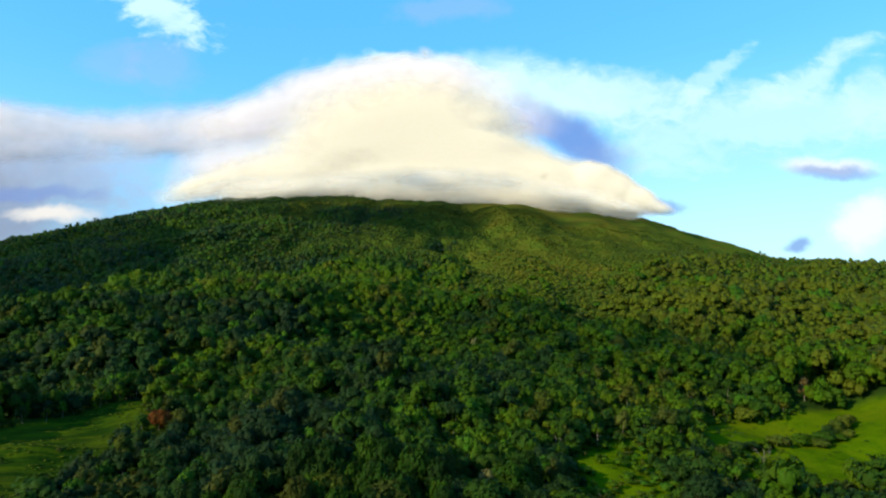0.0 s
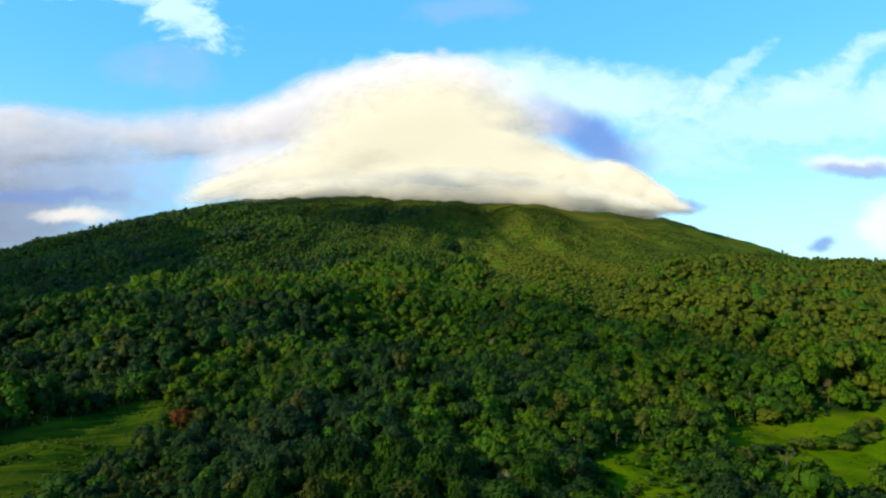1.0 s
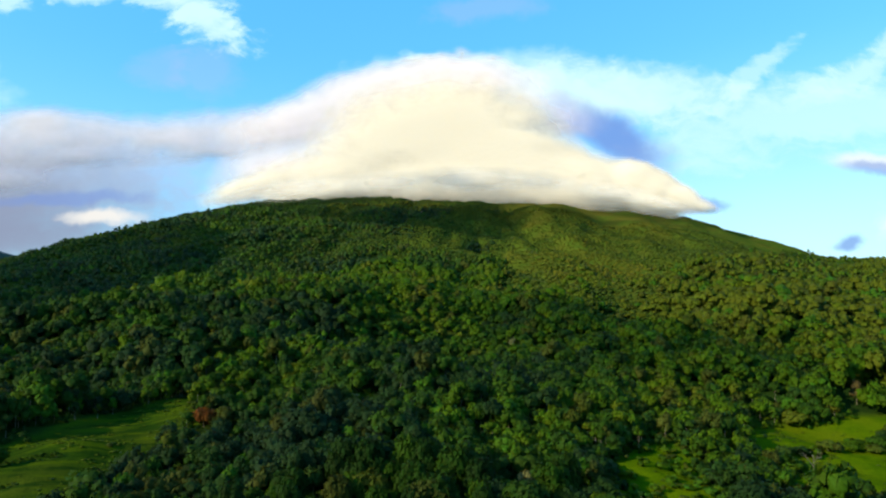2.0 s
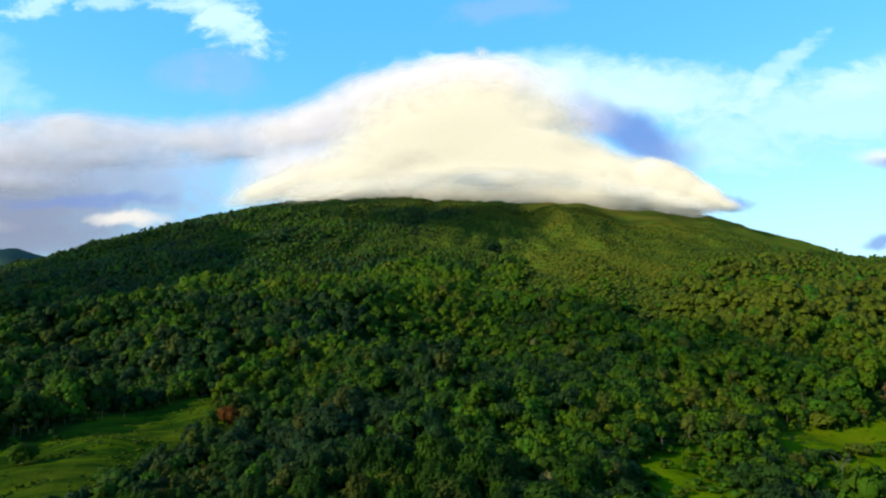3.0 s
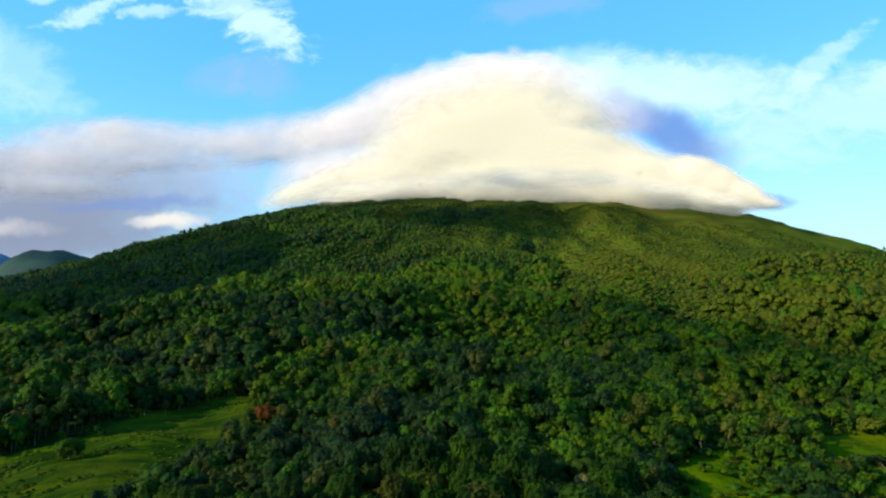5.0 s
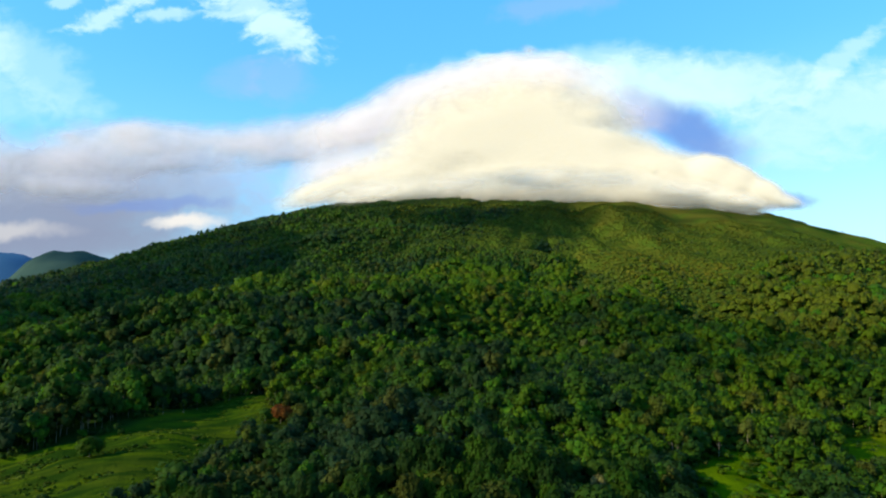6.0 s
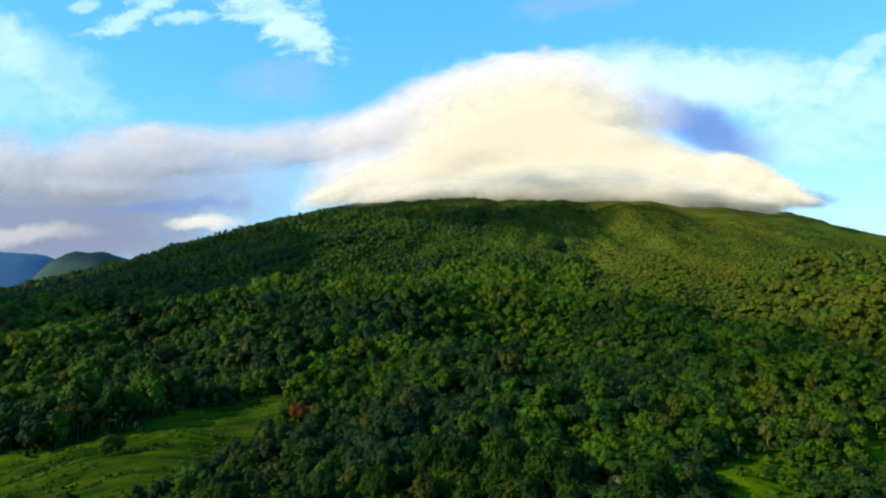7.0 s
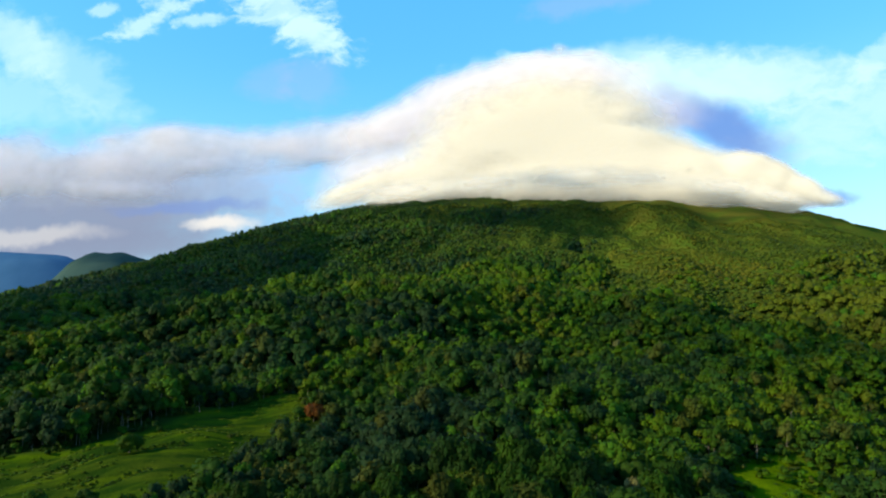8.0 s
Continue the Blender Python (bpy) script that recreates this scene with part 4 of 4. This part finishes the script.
cloud_mass("wisp", cloud_white, cap, 0.1, 2400, 10, 3.0, 0.4, 51, [
    (-101, 940, 154, 49, -2),
    (-83, 966, 36, 53, 80),
    (36, 939, 109, 40, -7),
    (187, 883, 150, 48, -11),
    (228, 909, 19, 38, 80),
    (-260, 937, 156, 32, 4),
])
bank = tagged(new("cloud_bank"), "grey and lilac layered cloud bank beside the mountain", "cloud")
cloud_mass("layer", cloud_sky_tint, bank, -8.0, 2300, 20, 1.2, 0.3, 31, [
    (-1262, 615, 156, 64, 6, 0.9, 0.12, 0.95),
    (-1479, 601, 125, 51, 0, 1, 0.12, 0.85),
    (-499, 609, 314, 111, 8, 1.2, 0.25, 0.85),
    (-791, 581, 418, 111, 4, 1.3, 0.3, 0.85),
    (-1207, 573, 396, 119, 0, 1.3, 0.3, 0.9),
    (-1496, 528, 498, 153, -2, 1.2, 0.4, 0.95),
    (-1990, 487, 537, 190, 0, 1, 0.4, 1),
    (-1428, 417, 455, 76, -3, 1.4, 0.55, 0.85),
    (-622, 535, 334, 55, 6, 1.5, 0.55, 0.75),
    (-1100, 502, 353, 55, 3, 1.5, 0.55, 0.75),
])
# unseen clouds added to cast shade on the left flank, mid slope and summit
cloud_mass("unseen_shade_layer", cloud_grey, bank, -69.5, 1830, 330, 0.5, 0.12, 37, [(-600, 600, 560, 150, 0), (-40, 560, 620, 135, 0), (320, 545, 340, 115, 0)], cell=20.0)
cloud_mass("unseen_shade_puff", cloud_grey, bank, -122.6, 777, 60, 2.0, 0.3, 43, [(486, 570, 200, 105, 0), (600, 590, 150, 78, 10), (370, 550, 140, 65, 0), (410, 485, 110, 50, 0, 2.2, 0.12, 0.6)], cell=12.0)
cloud_mass("unseen_summit_shade", cloud_grey, bank, -122.6, 476, 60, 0.9, 0.25, 47, [(1410, 905, 105, 115, 0), (1500, 930, 160, 110, 0), (1470, 800, 210, 120, 0), (1330, 790, 120, 50, -30), (1300, 955, 110, 60, 20, 1.4, 0.12, 0.6), (1580, 790, 120, 75, -50), (1610, 1060, 150, 90, 0, 1.4, 0.12, 0.55), (1370, 1060, 150, 75, 10, 1.3, 0.12, 0.75), (1370, 1190, 150, 60, 0, 1.3, 0.12, 0.85), (1280, 1230, 110, 60, 0, 1.3, 0.12, 0.85)], cell=14.0)
